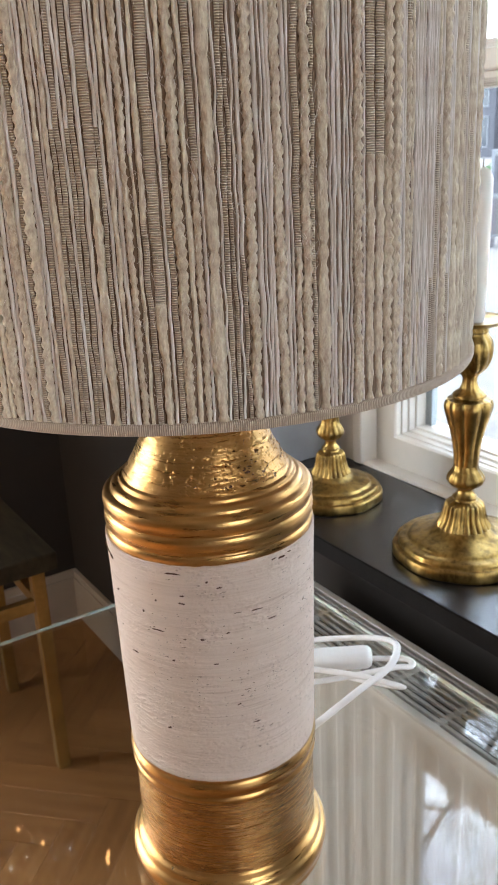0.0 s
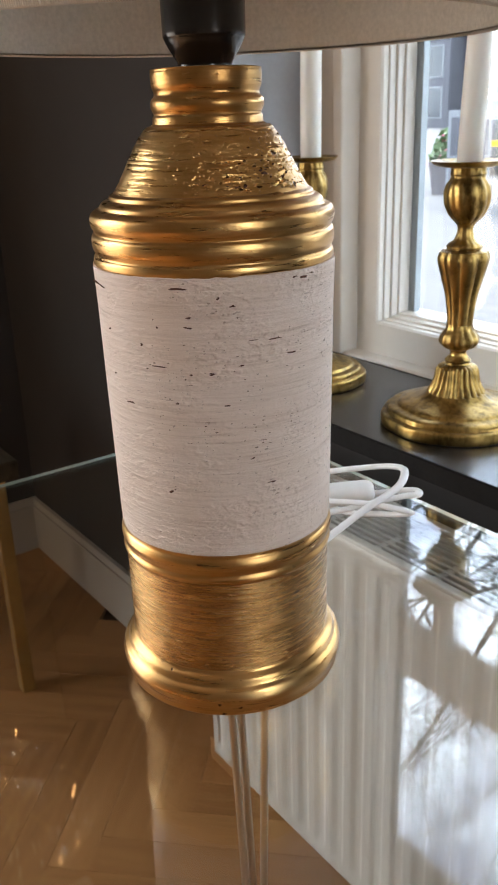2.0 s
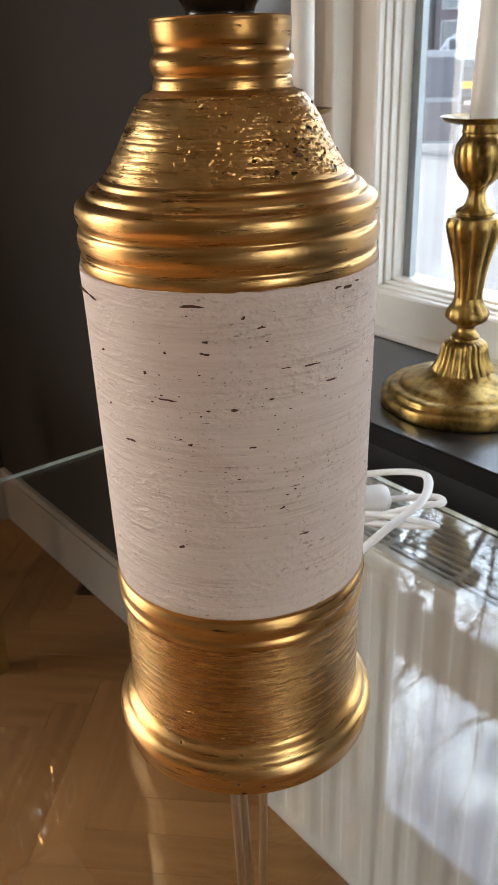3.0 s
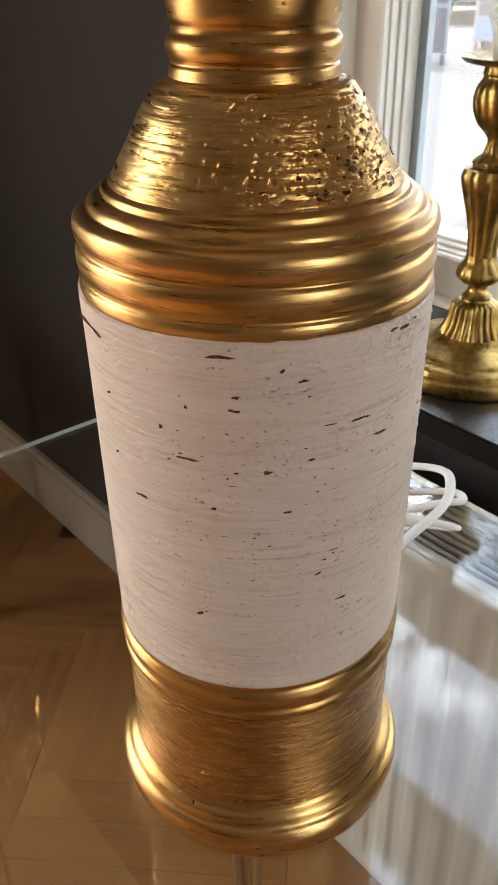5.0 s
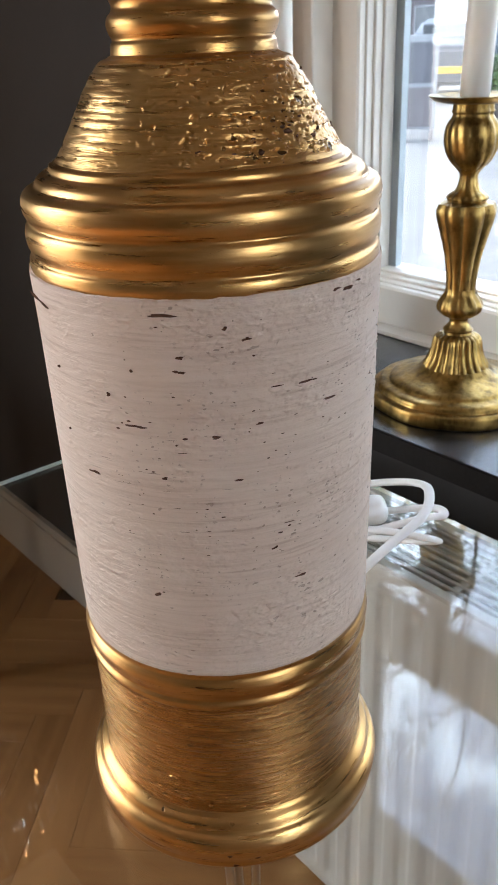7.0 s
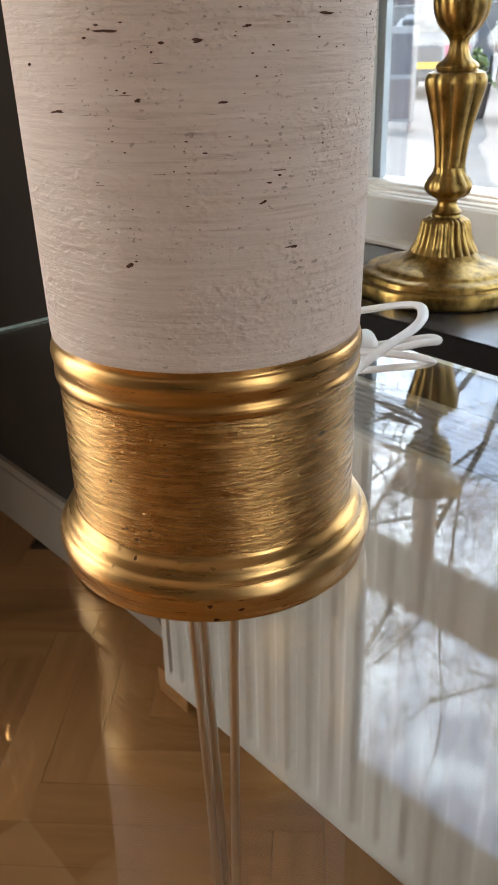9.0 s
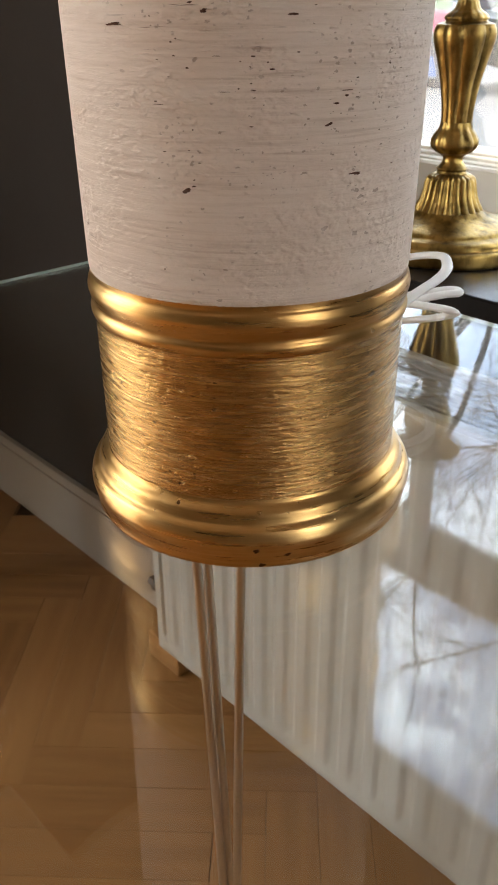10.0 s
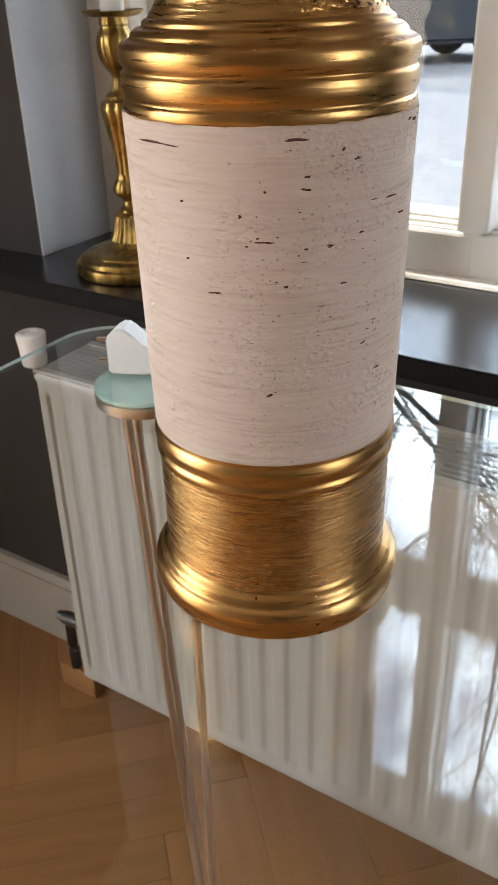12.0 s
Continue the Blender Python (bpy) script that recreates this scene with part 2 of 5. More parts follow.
def white_clay():
    m = mat("white_slip", (0.74, 0.66, 0.60), 0.62)
    v, vs, vf = coords(m), coords(m, (0.45, 0.45, 7)), coords(m, (0.22, 0.22, 6))
    streak, cloud, fine, lump = noise_of(m, vs, 34, 7.0, 0.68), noise_of(m, v, 11, 4.0), noise_of(m, vf, 120, 4.0, 0.6), noise_of(m, coords(m, (1, 1, 1.8)), 150, 4.0, 0.6)
    col = ramp(m, cloud, [(0.3, (0.69, 0.525, 0.42)), (0.7, (0.78, 0.625, 0.52))])
    col = mixed(m, 0.25, col, ramp(m, streak, [(0.34, (0.50, 0.39, 0.33)), (0.47, (0.70, 0.58, 0.50)), (0.66, (0.80, 0.69, 0.61))]))
    col = mixed(m, 0.13, col, ramp(m, fine, [(0.36, (0.46, 0.35, 0.30)), (0.55, (0.74, 0.66, 0.61))]))
    # scraped lines where the clay shows through
    scr = noise_of(m, coords(m, (1, 1, 20)), 60, 3.0, 0.5)
    where = noise_of(m, v, 17, 3.0)
    sm = node(m, "Math")
    sm.operation = "MULTIPLY"
    link(m, ramp(m, scr, [(0.69, (0, 0, 0)), (0.73, (1, 1, 1))]), sm.inputs[0])
    link(m, ramp(m, where, [(0.53, (0, 0, 0)), (0.64, (1, 1, 1))]), sm.inputs[1])
    col = mixed(m, sm.outputs["Value"], col, (0.28, 0.185, 0.145))
    # open pits, in drifts
    small = pores(m, coords(m, (1, 1, 1.5)), 560, 0.72, (0.47, 0.60), 0.13)
    large = pores(m, coords(m, (1, 1, 1.7)), 300, 0.90, (0.48, 0.60), 0.08)
    mx = node(m, "Math")
    mx.operation = "MAXIMUM"
    link(m, small, mx.inputs[0])
    link(m, large, mx.inputs[1])
    deep = node(m, "Math")
    deep.operation = "MULTIPLY"
    deep.inputs[1].default_value = 0.50
    link(m, mx.outputs["Value"], deep.inputs[0])
    # browner tone where the combing lies low, in drifts
    browning = node(m, "Math")
    browning.operation = "MULTIPLY"
    link(m, ramp(m, fine, [(0.33, (1, 1, 1)), (0.47, (0, 0, 0))]), browning.inputs[0])
    link(m, ramp(m, noise_of(m, coords(m, (1, 1, 2.2)), 30, 4.0), [(0.46, (0, 0, 0)), (0.66, (1, 1, 1))]), browning.inputs[1])
    faint = node(m, "Math")
    faint.operation = "MULTIPLY"
    faint.inputs[1].default_value = 0.44
    link(m, browning.outputs["Value"], faint.inputs[0])
    col = mixed(m, faint.outputs["Value"], col, (0.44, 0.30, 0.22))
    col = mixed(m, deep.outputs["Value"], col, (0.22, 0.135, 0.10))
    link(m, col, bsdf(m).inputs["Base Color"])
    n1 = bump_of(m, streak, 0.7, 0.0014)
    n2 = bump_of(m, fine, 0.55, 0.0007, n1)
    # lumps of slip that gather in drifts, thickest on the worn side
    smear = node(m, "Math")
    smear.operation = "MULTIPLY"
    link(m, ramp(m, noise_of(m, coords(m, (1, 1, 1.7)), 270, 1.5, 0.5), [(0.44, (0, 0, 0)), (0.80, (1, 1, 1))]), smear.inputs[0])
    link(m, ramp(m, noise_of(m, coords(m, (1, 1, 1.8)), 26, 3.0), [(0.44, (0.05, 0.05, 0.05)), (0.60, (1, 1, 1))]), smear.inputs[1])
    n3 = bump_of(m, smear.outputs["Value"], 0.72, 0.0010, bump_of(m, lump, 0.5, 0.0006, n2))
    inv = node(m, "Math")
    inv.operation = "SUBTRACT"
    inv.inputs[0].default_value = 1.0
    link(m, mx.outputs["Value"], inv.inputs[1])
    bump_of(m, inv.outputs["Value"], 0.7, 0.0009, n3)
    return m


M_CLAY = white_clay()
M_PIT = mottled("bare_clay", (0.07, 0.038, 0.026), (0.15, 0.085, 0.06), 300.0, 1.0, bump=0.4, fine=800, Specular_IOR_Level=0.0)


def yarn(name, tones, fine=900.0, stretch=(1, 1, 0.15), bump=0.6):
    """Yarn: every strand takes its own tone, and changes a little along its length."""
    m = mat(name, tones[0], 0.85)
    info = node(m, "ObjectInfo")
    v = coords(m, stretch)
    fib = noise_of(m, v, fine, 3.0, 0.6)
    tc = node(m, "TexCoord")
    add = node(m, "VectorMath")
    add.operation = "ADD"
    sc = node(m, "Combine" + "XYZ")
    mul = node(m, "Math")
    mul.operation = "MULTIPLY"
    mul.inputs[1].default_value = 37.0
    link(m, info.outputs["Random"], mul.inputs[0])
    link(m, mul.outputs["Value"], sc.inputs["X"])
    link(m, mul.outputs["Value"], sc.inputs["Z"])
    link(m, tc.outputs["Object"], add.inputs[0])
    link(m, sc.outputs["Vector"], add.inputs[1])
    along = noise_of(m, add.outputs["Vector"], 9.0, 2.0)
    n = len(tones)
    col = ramp(m, info.outputs["Random"], [((i + 0.5) / n, c) for i, c in enumerate(tones)])
    col = mixed(m, 0.5, col, ramp(m, along, [(0.35, tuple(0.72 * c for c in tones[0])), (0.65, tuple(min(1, 1.2 * c) for c in tones[-1]))]))
    col = mixed(m, 0.45, col, ramp(m, fib, [(0.3, tuple(0.55 * c for c in tones[0])), (0.7, tuple(min(1, 1.3 * c) for c in tones[-1]))]))
    link(m, col, bsdf(m).inputs["Base Color"])
    bsdf(m).inputs["Sheen Weight"].default_value = 0.25
    bump_of(m, fib, bump, 0.0012)
    return m


M_YARN = yarn("wool_yarn", [(0.62, 0.455, 0.325), (0.76, 0.60, 0.455), (0.90, 0.77, 0.63)], 420.0, (1, 1, 0.45), 1.0)
M_YARN_LIGHT = yarn("cotton_yarn", [(0.81, 0.68, 0.555), (0.91, 0.80, 0.695), (0.96, 0.89, 0.81)], 800.0, (1, 1, 0.12), 0.7)
M_RIBBON = yarn("ribbed_ribbon", [(0.64, 0.50, 0.365), (0.74, 0.61, 0.475), (0.84, 0.735, 0.605)], 700.0, (0.2, 0.2, 1.0), 0.9)


def ribs(m, fac, dark, light, depth=0.0006):
    """Fine cross ribs, as of a corded braid, over a yarn's own colour."""
    old = bsdf(m).inputs["Base Color"].links[0].from_socket
    link(m, mixed(m, 0.42, old, ramp(m, fac, [(0.25, dark), (0.75, light)])), bsdf(m).inputs["Base Color"])
    bump_of(m, fac, 0.9, depth)


w_rib = node(M_RIBBON, "TexWave", Scale=340.0, Distortion=1.6, Detail=2.0, Detail_Scale=0.6)
w_rib.wave_type, w_rib.bands_direction = "BANDS", "Z"
link(M_RIBBON, coords(M_RIBBON), w_rib.inputs["Vector"])
ribs(M_RIBBON, w_rib.outputs["Fac"], (0.24, 0.155, 0.09), (0.86, 0.73, 0.57))
M_SHADE_BACK = mottled("shade_card", (0.20, 0.14, 0.094), (0.27, 0.195, 0.135), 30.0, 0.9)
M_SHADE_IN = mottled("shade_lining", (0.62, 0.58, 0.52), (0.68, 0.64, 0.58), 8.0, 0.8, bump=0.05, fine=400)
M_TRIM = mottled("shade_braid", (0.58, 0.48, 0.38), (0.66, 0.56, 0.45), 60.0, 0.85, bump=0.4, fine=700)
g_rib = node(M_TRIM, "TexGradient")
g_rib.gradient_type = "RADIAL"
link(M_TRIM, coords(M_TRIM), g_rib.inputs["Vector"])
s_rib = node(M_TRIM, "Math")
s_rib.operation = "MULTIPLY"
s_rib.inputs[1].default_value = 1050 * 2 * math.pi
link(M_TRIM, g_rib.outputs["Fac"], s_rib.inputs[0])
t_rib = node(M_TRIM, "Math")
t_rib.operation = "SINE"
link(M_TRIM, s_rib.outputs["Value"], t_rib.inputs[0])
u_rib = node(M_TRIM, "MapRange", From_Min=-1.0, From_Max=1.0)
link(M_TRIM, t_rib.outputs["Value"], u_rib.inputs["Value"])
ribs(M_TRIM, u_rib.outputs["Result"], (0.38, 0.295, 0.215), (0.78, 0.68, 0.57), 0.0004)


def oak(name):
    m = mat(name, (0.30, 0.17, 0.08), 0.50, Specular_IOR_Level=0.35)
    info = node(m, "ObjectInfo")
    v = coords(m, (1.0, 14.0, 14.0))
    grain, fine = noise_of(m, v, 3.0, 7.0, 0.65), noise_of(m, v, 16.0, 4.0)
    col = ramp(m, info.outputs["Random"], [(0.1, (0.27, 0.124, 0.038)), (0.5, (0.335, 0.157, 0.050)), (0.9, (0.40, 0.194, 0.066))])
    col = mixed(m, 0.5, col, ramp(m, grain, [(0.3, (0.205, 0.090, 0.027)), (0.7, (0.44, 0.215, 0.078))]))
    link(m, col, bsdf(m).inputs["Base Color"])
    bump_of(m, fine, 0.12, 0.0008)
    return m


M_OAK = oak("oak_parquet")
M_MARBLE = mottled("mottled_stone", (0.012, 0.009, 0.005), (0.050, 0.038, 0.020), 22.0, 0.75, bump=0.05, fine=60, stretch=(0.35, 1.6, 1), Specular_IOR_Level=0.25)
M_PAVE = mottled("street_paving", (0.085, 0.080, 0.078), (0.112, 0.105, 0.102), 0.8, 0.85, bump=0.3, fine=9.0, dist=0.01)
M_BRICK_FAR = mottled("brick_facade", (0.060, 0.048, 0.052), (0.082, 0.066, 0.070), 0.7, 0.85, bump=0.3, fine=8.0, dist=0.01)
M_STUCCO_FAR = mottled("stucco_facade", (0.070, 0.067, 0.076), (0.095, 0.090, 0.100), 0.5, 0.8, bump=0.2, fine=6.0, dist=0.01)
M_FAR_GLASS = mat("dark_window", (0.03, 0.035, 0.045), 0.1)
M_CAR_DARK = mat("dark_car_paint", (0.010, 0.011, 0.014), 0.40, 0.0, Specular_IOR_Level=0.12)
M_CAR_BLUE = mat("grey_blue_car_paint", (0.035, 0.045, 0.060), 0.35, 0.0, Specular_IOR_Level=0.25)
M_FAR_WHITE = mottled("weathered_white", (0.16, 0.16, 0.17), (0.20, 0.20, 0.21), 3.0, 0.6, bump=0.1)
M_RIM = mat("dull_alloy", (0.10, 0.10, 0.105), 0.5, 0.6)
M_TYRE = mat("tyre_rubber", (0.015, 0.015, 0.015), 0.85, Specular_IOR_Level=0.15)
M_PLATE = mat("yellow_plate", (0.75, 0.42, 0.02), 0.5)
M_RED = mat("red_lamp_glass", (0.55, 0.02, 0.03), 0.3)
M_BARK = mottled("tree_bark", (0.055, 0.046, 0.038), (0.09, 0.075, 0.06), 8.0, 0.9, bump=0.6, fine=40.0, dist=0.01)
M_LEAF = mottled("shrub_leaves", (0.05, 0.10, 0.03), (0.10, 0.15, 0.05), 9.0, 0.6, bump=0.2)
M_FLOWER = mat("pink_flower", (0.40, 0.08, 0.13), 0.6)
M_FLAG_BLUE = mat("blue_print", (0.14, 0.18, 0.32), 0.6)
M_POT = mottled("planter_concrete", (0.095, 0.08, 0.082), (0.125, 0.108, 0.110), 3.0, 0.8, bump=0.2)


# ---------------------------------------------------------------- mesh helpers
def part(name, bm, material, parent=None, label="", smooth=False, loc=None):
    """Links a bmesh as one mesh object, under a thing or a part."""
    me = bpy.data.meshes.new(name)
    bmesh.ops.recalc_face_normals(bm, faces=bm.faces)
    bm.to_mesh(me)
    bm.free()
    for mm in (material if isinstance(material, (list, tuple)) else [material]):
        me.materials.append(mm)
    if smooth:
        me.polygons.foreach_set("use_smooth", [True] * len(me.polygons))
        me.set_sharp_from_angle(angle=radians(38))
    ob = new(name, me)
    if parent is not None:
        ob.parent = parent
    if loc is not None:
        ob.location = loc
    if label:
        ob["label"] = label
    return ob


def thing(name, loc, label, category, group="", kind="", rz=0.0):
    ob = new(name)
    ob.empty_display_size = 0.05
    ob.matrix_world = pose(*loc, 0, 0, rz)
    return tagged(ob, label, category, group, kind)


def box(x0, y0, z0, x1, y1, z1, bevel=0.0, segs=2):
    bm = bmesh.new()
    bmesh.ops.create_cube(bm, size=1)
    bmesh.ops.scale(bm, vec=(x1 - x0, y1 - y0, z1 - z0), verts=bm.verts)
    bmesh.ops.translate(bm, vec=((x0 + x1) / 2, (y0 + y1) / 2, (z0 + z1) / 2), verts=bm.verts)
    if bevel:
        bmesh.ops.bevel(bm, geom=bm.edges[:], offset=bevel, segments=segs, affect="EDGES", profile=0.5)
    return bm


def joined(*bms):
    out = bmesh.new()
    for b in bms:
        me = bpy.data.meshes.new("tmp")
        b.to_mesh(me)
        b.free()
        out.from_mesh(me)
        bpy.data.meshes.remove(me)
    return out


def lathe(profile, n=96, shape=None, close=True):
    """Turns (radius, height) pairs round the z axis; shape(angle, i) scales the radius."""
    bm = bmesh.new()
    rings = []
    for i, (r, z) in enumerate(profile):
        ring = []
        for k in range(n):
            a = 2 * math.pi * k / n
            s = shape(a, i) if shape else 1.0
            ring.append(bm.verts.new((r * s * math.cos(a), r * s * math.sin(a), z)))
        rings.append(ring)
    for a, b in zip(rings, rings[1:]):
        for k in range(n):
            bm.faces.new((a[k], a[(k + 1) % n], b[(k + 1) % n], b[k]))
    if close:
        bm.faces.new(rings[0][::-1])
        bm.faces.new(rings[-1])
    return bm


def smooth_profile(points, steps=5):
    """Catmull-Rom through (radius, height) pairs."""
    p = [Vector((*q, 0)) for q in points]
    p = [p[0] * 2 - p[1]] + p + [p[-1] * 2 - p[-2]]
    out = []
    for i in range(1, len(p) - 2):
        a, b, c, d = p[i - 1:i + 3]
        for k in range(steps):
            t = k / steps
            v = 0.5 * (2 * b + (c - a) * t + (2 * a - 5 * b + 4 * c - d) * t * t + (3 * b - a - 3 * c + d) * t ** 3)
            out.append((max(v.x, 0.0003), v.y))
    out.append(tuple(p[-2][:2]))
    return out


def tube(points, radius, n=10, steps=8, flat=1.0, taper=None):
    """A round cord along a smooth path."""
    pts = [Vector(q) for q in points]
    if steps > 1:
        p = [pts[0] * 2 - pts[1]] + pts + [pts[-1] * 2 - pts[-2]]
        path = []
        for i in range(1, len(p) - 2):
            a, b, c, d = p[i - 1:i + 3]
            for k in range(steps):
                t = k / steps
                path.append(0.5 * (2 * b + (c - a) * t + (2 * a - 5 * b + 4 * c - d) * t * t + (3 * b - a - 3 * c + d) * t ** 3))
        path.append(p[-2])
    else:
        path = pts
    bm = bmesh.new()
    rings, up = [], Vector((0, 0, 1))
    for i, q in enumerate(path):
        t = (path[min(i + 1, len(path) - 1)] - path[max(i - 1, 0)]).normalized()
        side = t.cross(up)
        if side.length < 1e-4:
            side = t.cross(Vector((1, 0, 0)))
        side.normalize()
        top = side.cross(t)
        r = radius * (taper(i / (len(path) - 1)) if taper else 1)
        rings.append([bm.verts.new(q + side * (r * math.cos(2 * math.pi * k / n)) + top * (r * flat * math.sin(2 * math.pi * k / n))) for k in range(n)])
    for a, b in zip(rings, rings[1:]):
        for k in range(n):
            bm.faces.new((a[k], a[(k + 1) % n], b[(k + 1) % n], b[k]))
    bm.faces.new(rings[0][::-1])
    bm.faces.new(rings[-1])
    return bm


def prism(outline, z0, z1):
    bm = bmesh.new()
    lo = [bm.verts.new((x, y, z0)) for x, y in outline]
    hi = [bm.verts.new((x, y, z1)) for x, y in outline]
    bm.faces.new(lo[::-1])
    bm.faces.new(hi)
    for k in range(len(lo)):
        bm.faces.new((lo[k], lo[(k + 1) % len(lo)], hi[(k + 1) % len(lo)], hi[k]))
    return bm


# ---------------------------------------------------------------- plan
WALL_Y = 0.480            # inner face of the window wall
REV_L, REV_R = -0.661, 0.461
SILL_Z, SILL_F = 0.7325, 0.3965
GLASS_Z = 0.770           # top of the glass table
CORNER_X = -1.64          # room corner beyond the side table
ROOM_X, ROOM_Y, ROOM_H = 2.2, -3.2, 2.75
TOP_Z, HEAD_Z = 2.36, 1.8775   # top of the window opening

# ---------------------------------------------------------------- structure
def structure(name, bm, material, label, **k):
    return tagged(part(name, bm, material, **k), label, kind="structure")


floor = structure("floor", box(CORNER_X - 0.2, ROOM_Y - 0.2, -0.199, ROOM_X + 0.2, WALL_Y + 0.3, -0.012), M_JOINT, "warm brown oak herringbone parquet floor", )
structure("wall_window", joined(
    box(CORNER_X - 0.2, WALL_Y, -0.012, REV_L, WALL_Y + 0.30, ROOM_H),
    box(REV_R, WALL_Y, -0.012, ROOM_X + 0.2, WALL_Y + 0.30, ROOM_H),
    box(REV_L, WALL_Y, -0.012, REV_R, WALL_Y + 0.30, 0.705),
    box(REV_L, WALL_Y, TOP_Z, REV_R, WALL_Y + 0.30, ROOM_H)), M_WALL, "dark grey painted wall with a deep window niche")
structure("wall_left", joined(
    box(CORNER_X - 0.2, -0.76, -0.012, CORNER_X, WALL_Y, ROOM_H),
    box(CORNER_X - 0.2, ROOM_Y, -0.012, CORNER_X, -2.24, ROOM_H),
    box(CORNER_X - 0.2, -2.24, 2.30, CORNER_X, -0.76, ROOM_H)), M_WALL, "dark grey painted side wall with an assumed doorway")
# back and right walls stay unseen; their taupe bounces warm fill onto the gold
structure("wall_back", box(CORNER_X - 0.2, ROOM_Y - 0.2, -0.012, ROOM_X + 0.2, ROOM_Y, ROOM_H), M_WALL_BOUNCE, "unseen back wall of the shop, taupe for warm bounce")
structure("wall_right", joined(
    box(ROOM_X, 0.17, -0.012, ROOM_X + 0.2, WALL_Y, ROOM_H),
    box(ROOM_X, ROOM_Y, -0.012, ROOM_X + 0.2, -0.37, ROOM_H),
    box(ROOM_X, -0.37, -0.012, ROOM_X + 0.2, 0.17, 0.88),
    box(ROOM_X, -0.37, 2.12, ROOM_X + 0.2, 0.17, ROOM_H)), M_WALL_BOUNCE, "unseen taupe wall with an assumed window opening")
structure("ceiling", box(CORNER_X - 0.2, ROOM_Y - 0.2, ROOM_H, ROOM_X + 0.2, WALL_Y + 0.3, ROOM_H + 0.15), M_CEIL, "cream painted ceiling")


def skirting(length):
    bm = prism([(0, 0), (length, 0), (length, -0.014), (0, -0.014)], 0, 0.125)
    cap = prism([(0, 0), (length, 0), (length, -0.010), (0, -0.010)], 0.1251, 0.145)
    return joined(bm, cap)


sk = structure("baseboard", skirting(REV_L - CORNER_X + 1.9), M_BASE, "pale grey painted baseboard along the window wall")
sk.matrix_world = pose(CORNER_X, WALL_Y, 0)
sk = structure("baseboard", skirting(1.225), M_BASE, "pale grey painted baseboard along the side wall")
sk.matrix_world = pose(CORNER_X, -0.755, 0, 0, 0, 90) @ pose(0, 0, 0)

# blue-grey lining; the window light falling on it is put into its colour
M_REVEAL = mottled("daylit_reveal_paint", (0.29, 0.30, 0.315), (0.34, 0.35, 0.365), 3.0, 0.55, bump=0.15, fine=120, grain=0.08)
structure("window_reveal", joined(
    box(REV_L, WALL_Y - 0.0006, SILL_Z + 0.0005, REV_L + 0.0035, 0.6205, TOP_Z),
    box(REV_R - 0.0035, WALL_Y - 0.0006, SILL_Z + 0.0005, REV_R, 0.6205, TOP_Z),
    box(REV_L + 0.0036, WALL_Y - 0.0006, TOP_Z - 0.0035, REV_R - 0.0036, 0.6205, TOP_Z)), M_REVEAL, "blue-grey plaster reveal of the window niche, colour lightened for daylight")

# window sill with ears beyond the niche
bm = prism([(-0.754, SILL_F), (0.56, SILL_F), (0.56, WALL_Y - 0.001), (REV_R - 0.001, WALL_Y - 0.001), (REV_R - 0.001, 0.665), (REV_L + 0.001, 0.665),
            (REV_L + 0.001, WALL_Y - 0.001), (-0.754, WALL_Y - 0.001)], 0.707, SILL_Z)
bmesh.ops.bevel(bm, geom=[e for e in bm.edges], offset=0.0018, segments=2, affect="EDGES")
bm.normal_update()
for f in bm.faces:
    f.material_index = 0 if f.normal.z > 0.3 else 1
structure("window_sill", bm, [M_SILL, M_SILL_EDGE], "black honed stone window sill projecting over the radiator")

# ---------------------------------------------------------------- window
FR_Y, ST_Y, GL_Y = 0.621, 0.650, 0.703
win = tagged(new("window_1"), "white painted wooden casement window with a transom", "window", kind="structure")
win.matrix_world = pose(0, 0, 0)


def wframe(name, x0, x1, z0, z1, y0, y1, width_l, width_r, width_b, width_t, label="", bevel=0.003):
    """A rectangular frame in one piece, its inner front edge eased."""
    bm = bmesh.new()
    u0, u1, w0, w1 = x0 + width_l, x1 - width_r, z0 + width_b, z1 - width_t

    def ring(y, a, b, c, d):
        return [bm.verts.new(q) for q in ((a, y, c), (b, y, c), (b, y, d), (a, y, d))]

    e = bevel
    loops = [ring(y1, x0, x1, z0, z1), ring(y0, x0, x1, z0, z1), ring(y0, u0 - e, u1 + e, w0 - e, w1 + e), ring(y0 + e, u0, u1, w0, w1), ring(y1, u0, u1, w0, w1)]
    for p, q in zip(loops, loops[1:] + loops[:1]):
        for k in range(4):
            bm.faces.new((p[k], p[(k + 1) % 4], q[(k + 1) % 4], q[k]))
    return part(name, bm, M_WHITE_PAINT, win, label)


